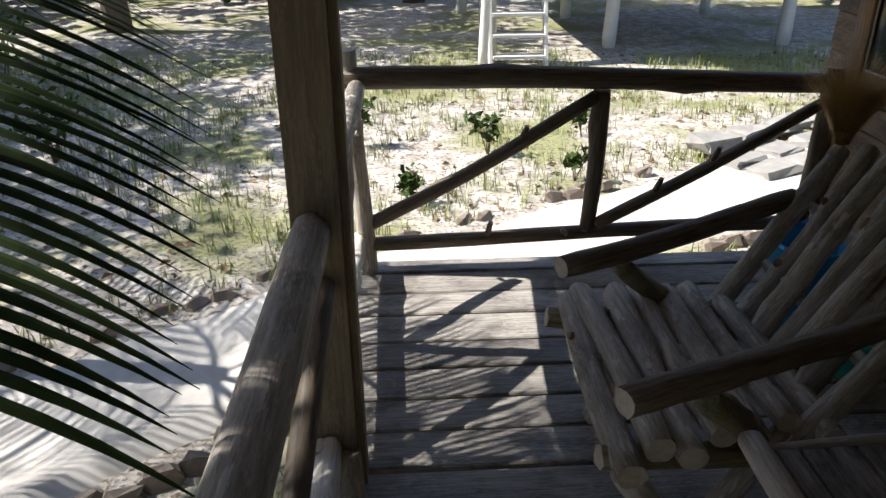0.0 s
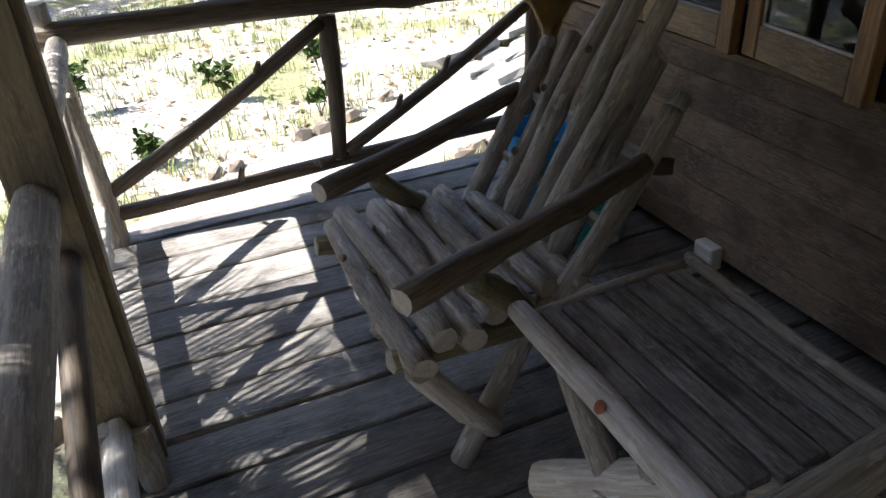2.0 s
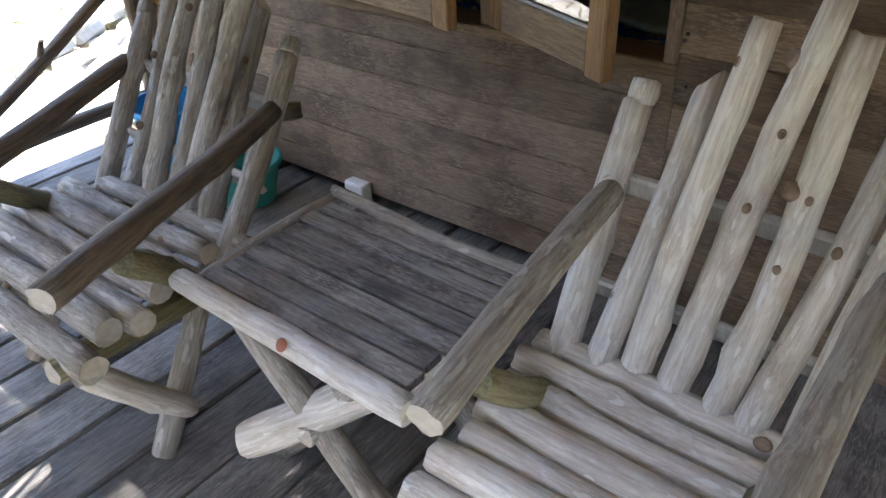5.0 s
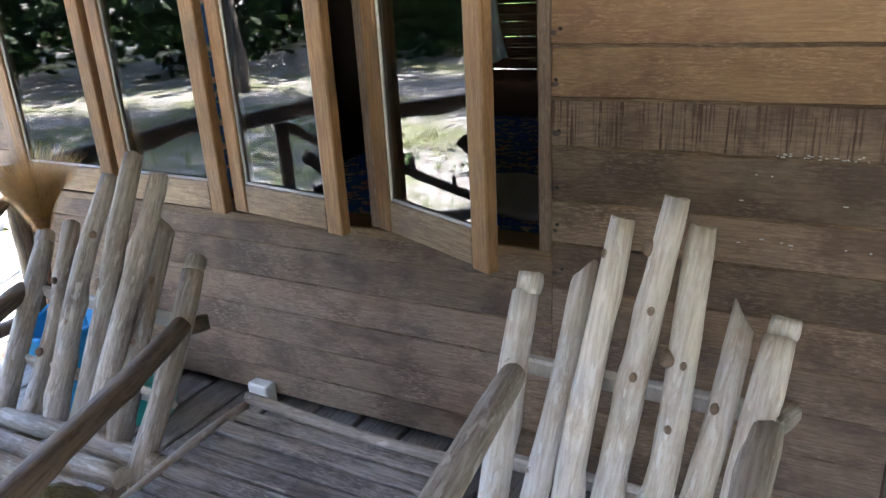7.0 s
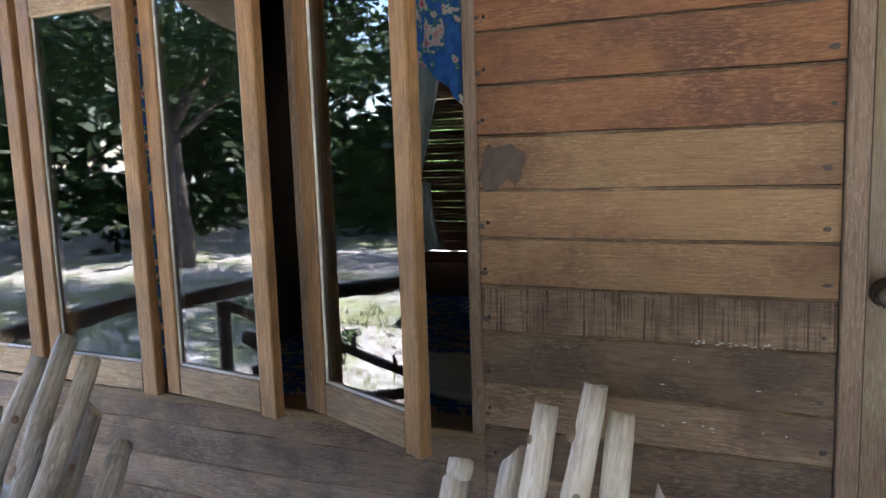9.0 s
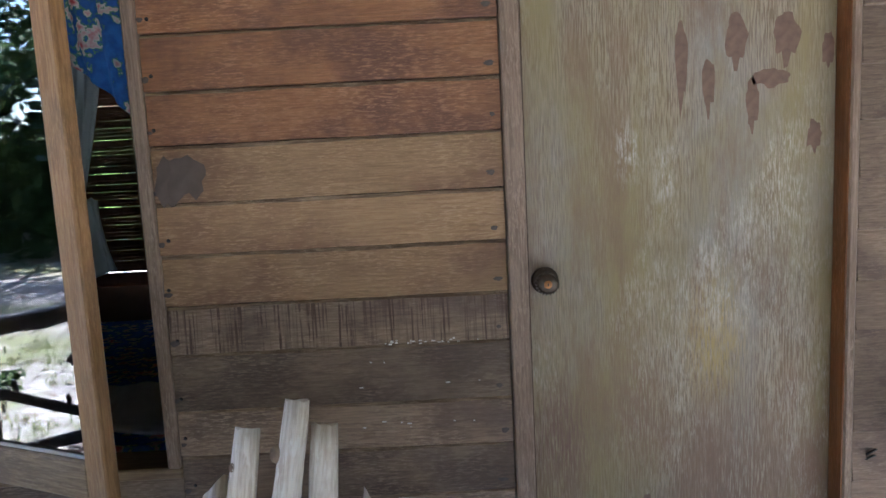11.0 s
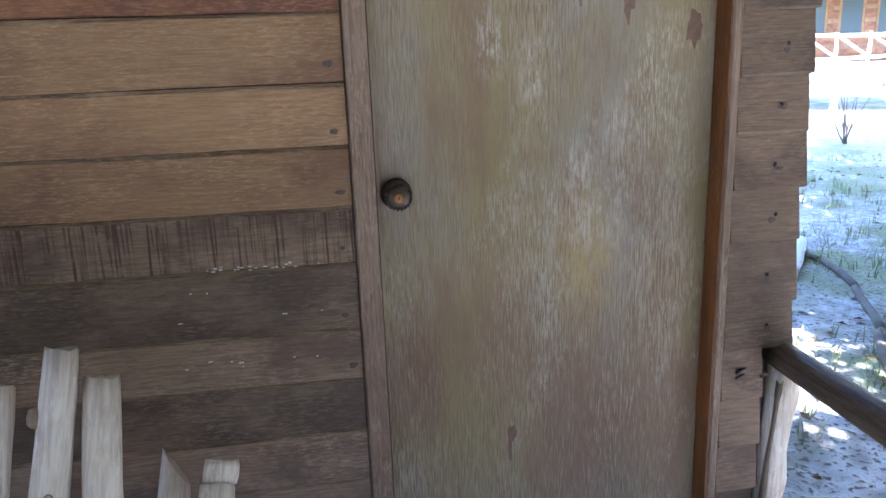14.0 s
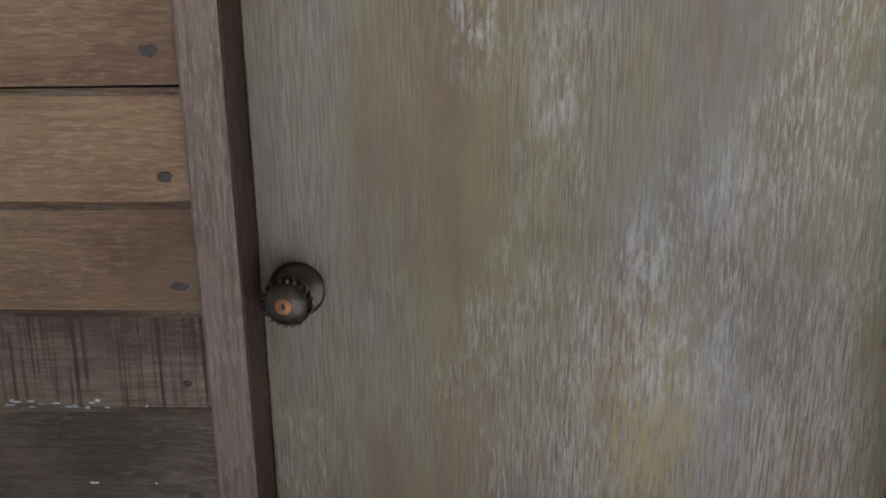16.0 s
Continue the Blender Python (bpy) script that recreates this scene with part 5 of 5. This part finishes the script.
def undergrowth():
    rnd = random.Random(90)
    cs = []
    for i in range(620):
        a, d = rnd.uniform(0, 6.283), rnd.uniform(14, 25)
        x, y = d * math.cos(a), 3 + d * math.sin(a)
        if x > 3 and y < 3 or 0 < x < 7 and y > 0 and d < 19:
            continue
        cs.append((x, y, GZ + rnd.uniform(0.1, 8.0) * (rnd.random() ** 0.8) + 0.2))
    v, f = leaves(rnd, cs, 95000, 0.8, 0.28)
    tagged(link("undergrowth", v, f, M_LEAF2), "dense dark green undergrowth at the edge of the yard", "bushes", "", "stuff")


undergrowth()


def shrub(x, y, h, n, seed, label, size=0.05, bare=False):
    rnd = random.Random(seed)
    e = thing("shrub", x, y, GZ, label, "shrub", "shrubs in the yard")
    cs = []
    for i in range(n):
        a = rnd.uniform(0, 6.283)
        q = (x + math.cos(a) * h * 0.4 * rnd.random(), y + math.sin(a) * h * 0.4 * rnd.random(), GZ + h * rnd.uniform(.6, 1))
        log("stem", (x, y, GZ - 0.03), q, 0.008 * h + 0.004, 0.003, M_BARK, e, seed + i, segs=4, sides=6, knots=0, bend=0.03)
        cs.append(q)
        cs.append(lerp((x, y, GZ), q, 0.7))
    v, f = leaves(rnd, cs, 8 if bare else 26 * n, 0.12 * h, size)
    tagged(link("foliage", v, f, M_LEAF2, e), kind="stuff")


for i, (x, y, h, n) in enumerate(((1.0, 6.3, 0.35, 4), (1.9, 6.7, 0.3, 4), (-0.1, 6.6, 0.4, 5), (0.3, 5.2, 0.25, 4), (1.6, 5.6, 0.25, 3), (-2.6, 6.3, 0.8, 6), (-3.2, 3.6, 0.9, 7), (-4.0, 8.5, 1.2, 8), (-3.6, 2.2, 0.7, 6), (-5.5, 3.0, 1.3, 8), (-5.0, 1.2, 1.4, 8), (-5.8, -1.5, 1.5, 8))):
    shrub(x, y, h, n, 2000 + 30 * i, "small leafy green shrub growing in the sand", 0.045)
shrub(14.6, -10.5, 1.6, 9, 2500, "nearly bare twiggy shrub beside the garden path", 0.05, True)


def grass():
    rnd = random.Random(31)
    v, f = [], []
    lit, lf = [], []
    made = 0
    while made < 9000:
        if made < 7200:
            x, y = rnd.uniform(-5.5, 6.5), rnd.uniform(1.6, 10.5)
        else:
            x, y = rnd.uniform(2.6, 13), rnd.uniform(-10, -1.9)
        made += 1
        dense = noise.noise(Vector((x * 0.8, y * 0.8, 7)))
        if -0.1 < x < 4.9 and -1.2 < y < 3.2 or off_path(x, y) < 0.56:
            continue
        z = ground_height(x, y) - 0.005
        if rnd.random() < 0.28:
            s, a = rnd.uniform(0.02, 0.055), rnd.uniform(0, 6.283)
            k = len(lit)
            dx, dy = math.cos(a) * s, math.sin(a) * s
            lit += [(x - dx, y - dy, z + .012), (x + dy * .4, y - dx * .4, z + .02 + rnd.uniform(0, .02)), (x + dx, y + dy, z + .015), (x - dy * .4, y + dx * .4, z + .012)]
            lf.append((k, k + 1, k + 2, k + 3))
        if dense < -0.08 + rnd.uniform(-.15, .15):
            continue
        for b in range(rnd.randrange(4, 8)):
            a, h = rnd.uniform(0, 6.283), rnd.uniform(0.05, 0.17)
            bx, by = x + rnd.gauss(0, .03), y + rnd.gauss(0, .03)
            dx, dy = math.cos(a), math.sin(a)
            w, o = 0.004, h * rnd.uniform(.2, .8)
            k = len(v)
            v += [(bx - dy * w, by + dx * w, z), (bx + dy * w, by - dx * w, z), (bx + dx * o * .4 + dy * w * .7, by + dy * o * .4 - dx * w * .7, z + h * .6), (bx + dx * o * .4 - dy * w * .7, by + dy * o * .4 + dx * w * .7, z + h * .6), (bx + dx * o, by + dy * o, z + h)]
            f += [(k, k + 1, k + 2, k + 3), (k + 3, k + 2, k + 4)]
    tagged(link("grass", v, f, M_GRASS), "thin patchy green and yellowed grass on sand", "grass", "", "stuff")
    tagged(link("leaf_litter", lit, lf, M_LITTER), "scattered dry brown leaves on the sand", "leaf litter", "", "stuff")


grass()


# ---- neighbouring bungalows ----
def bungalow(at, label, w, d, floor_z, posts, windows, rail):
    """at: its frame, front towards local -y; local z from the ground."""
    e = new("bungalow")
    e.matrix_basis = at
    tagged(e, label, "house")

    def piece(name, lo, hi, mat, lab="", parent=None, c=0.01):
        v, f = box_data(*[b - a for a, b in zip(lo, hi)], c)
        return link(name, v, f, mat, parent or e, at @ Matrix.Translation([(a + b) / 2 for a, b in zip(lo, hi)]), lab)

    def pole(name, p, q, r, mat, seed):
        return log(name, tuple(at @ Vector(p)), tuple(at @ Vector(q)), r, r * 0.9, mat, e, seed, segs=6, sides=8)
    top = floor_z + 2.4
    for i, (px, py) in enumerate(posts):
        pole("stilt", (px, py, -0.1), (px, py, floor_z), 0.10, M_WHITEW, 5 + i)
    piece("deck", (-w / 2, -0.1, floor_z), (w / 2, d, floor_z + 0.12), M_DECK_END)
    for k in range(18):
        z = floor_z + 0.12 + k * 0.127
        piece("wall_board", (-w / 2, 1.3, z), (w / 2, 1.33, z + 0.122), M_WARM if k % 3 else M_MID, c=0.004)
    piece("wall", (-w / 2, 1.331, floor_z + 0.12), (w / 2, d, top), M_MID)
    for a, b in windows:
        wd = piece("window", (a, 1.24, floor_z + 0.85), (b, 1.299, top - 0.1), M_FRAME)
        piece("pane", (a + 0.07, 1.23, floor_z + 0.95), (b - 0.07, 1.238, top - 0.2), M_GLASS_FAR, "pale reflecting glass", wd, 0)
    for px in (-w / 2 + 0.1, w / 2 - 0.1):
        piece("corner_post", (px - 0.09, -0.05, floor_z + 0.12), (px + 0.09, 0.13, top), M_WHITEW)
    if rail:
        z = floor_z + 0.12
        pole("top_rail", (-w / 2, 0, z + 0.8), (w / 2, 0, z + 0.8), 0.05, M_WHITEW, 50)
        pole("bottom_rail", (-w / 2, 0, z + 0.15), (w / 2, 0, z + 0.15), 0.05, M_WHITEW, 51)
        n = round(w / 0.9)
        for i in range(n):
            a = -w / 2 + w * i / n
            pole("upright", (a, 0, z), (a, 0, z + 0.85), 0.05, M_WHITEW, 52 + i)
            pole("brace", (a + 0.05, 0, z + 0.75), (a + w / n - 0.05, 0, z + 0.2), 0.04, M_WHITEW, 60 + i)
    v = [(-w / 2 - .6, -0.7, top - 0.1), (w / 2 + .6, -0.7, top - 0.1), (w / 2 + .3, d / 2, top + 1.9), (-w / 2 - .3, d / 2, top + 1.9), (-w / 2 - .6, d + .7, top - 0.1), (w / 2 + .6, d + .7, top - 0.1)]
    f = [(0, 1, 2, 3), (3, 2, 5, 4), (0, 3, 4), (1, 5, 2)]
    r = link("roof", v, f, M_THATCH, e, at, "shaggy grey thatch")
    r.modifiers.new("thickness", "SOLIDIFY").thickness = 0.18
    rnd = random.Random(3)
    v, f = [], []
    for i in range(420):
        x = rnd.uniform(-w / 2 - .6, w / 2 + .6)
        k = len(v)
        ln = rnd.uniform(.08, .25)
        v += [(x - .02, -0.7, top - .08), (x + .02, -0.7, top - .08), (x + rnd.uniform(-.03, .03), -0.74, top - .1 - ln)]
        f.append((k, k + 1, k + 2))
    link("thatch_fringe", v, f, M_THATCH, r, at)
    return e


M_GLASS_FAR = plain("far_glass", (0.10, 0.13, 0.14), 0.05, 0, 0.1)
bungalow(pose(3.6, 10.1, GZ), "neighbouring timber bungalow raised on pale wooden stilts", 4.6, 4.5, 1.75,
         ((-2.2, -0.05), (-2.0, 2.2), (-0.35, 0.85), (-0.4, 3.6), (2.2, 0.9), (2.2, 4.0), (-2.2, 4.2)), ((-1.6, -0.6), (-0.4, 0.6)), True)
bungalow(pose(21.2, -14.8, GZ, 0, 0, -126), "sunlit timber bungalow with white railing and thatched roof", 5.2, 4.5, 1.35,
         ((-2.4, 0.1), (0.1, 0.1), (2.4, 0.1), (-2.4, 4.2), (2.4, 4.2)), ((-1.9, -1.2), (-1.0, -0.3), (0.0, 0.7), (1.0, 1.7)), True)

ladder = thing("ladder_stairs", 1.77, 9.7, GZ, "steep pale wooden ladder stairs up to the raised bungalow", "stairs")
for x in (1.40, 2.10):
    m, ln = along((x, 9.62, GZ), (x, 10.25, 1.22))
    v, f = box_data(0.05, 0.13, ln, 0.008)
    link("stringer", v, f, M_WHITEW, ladder, m @ Matrix.Translation((0, 0, ln / 2)))
for i in range(7):
    u = (i + 0.6) / 7.4
    y, z = 9.62 + 0.63 * u, GZ + 1.82 * u
    box("tread", (1.43, y - 0.09, z - 0.02), (2.07, y + 0.09, z + 0.02), M_WHITEW, ladder)
log("handrail", (1.30, 9.5, GZ), (1.33, 9.6, 1.6), 0.06, 0.05, M_WHITEW, ladder, 96)
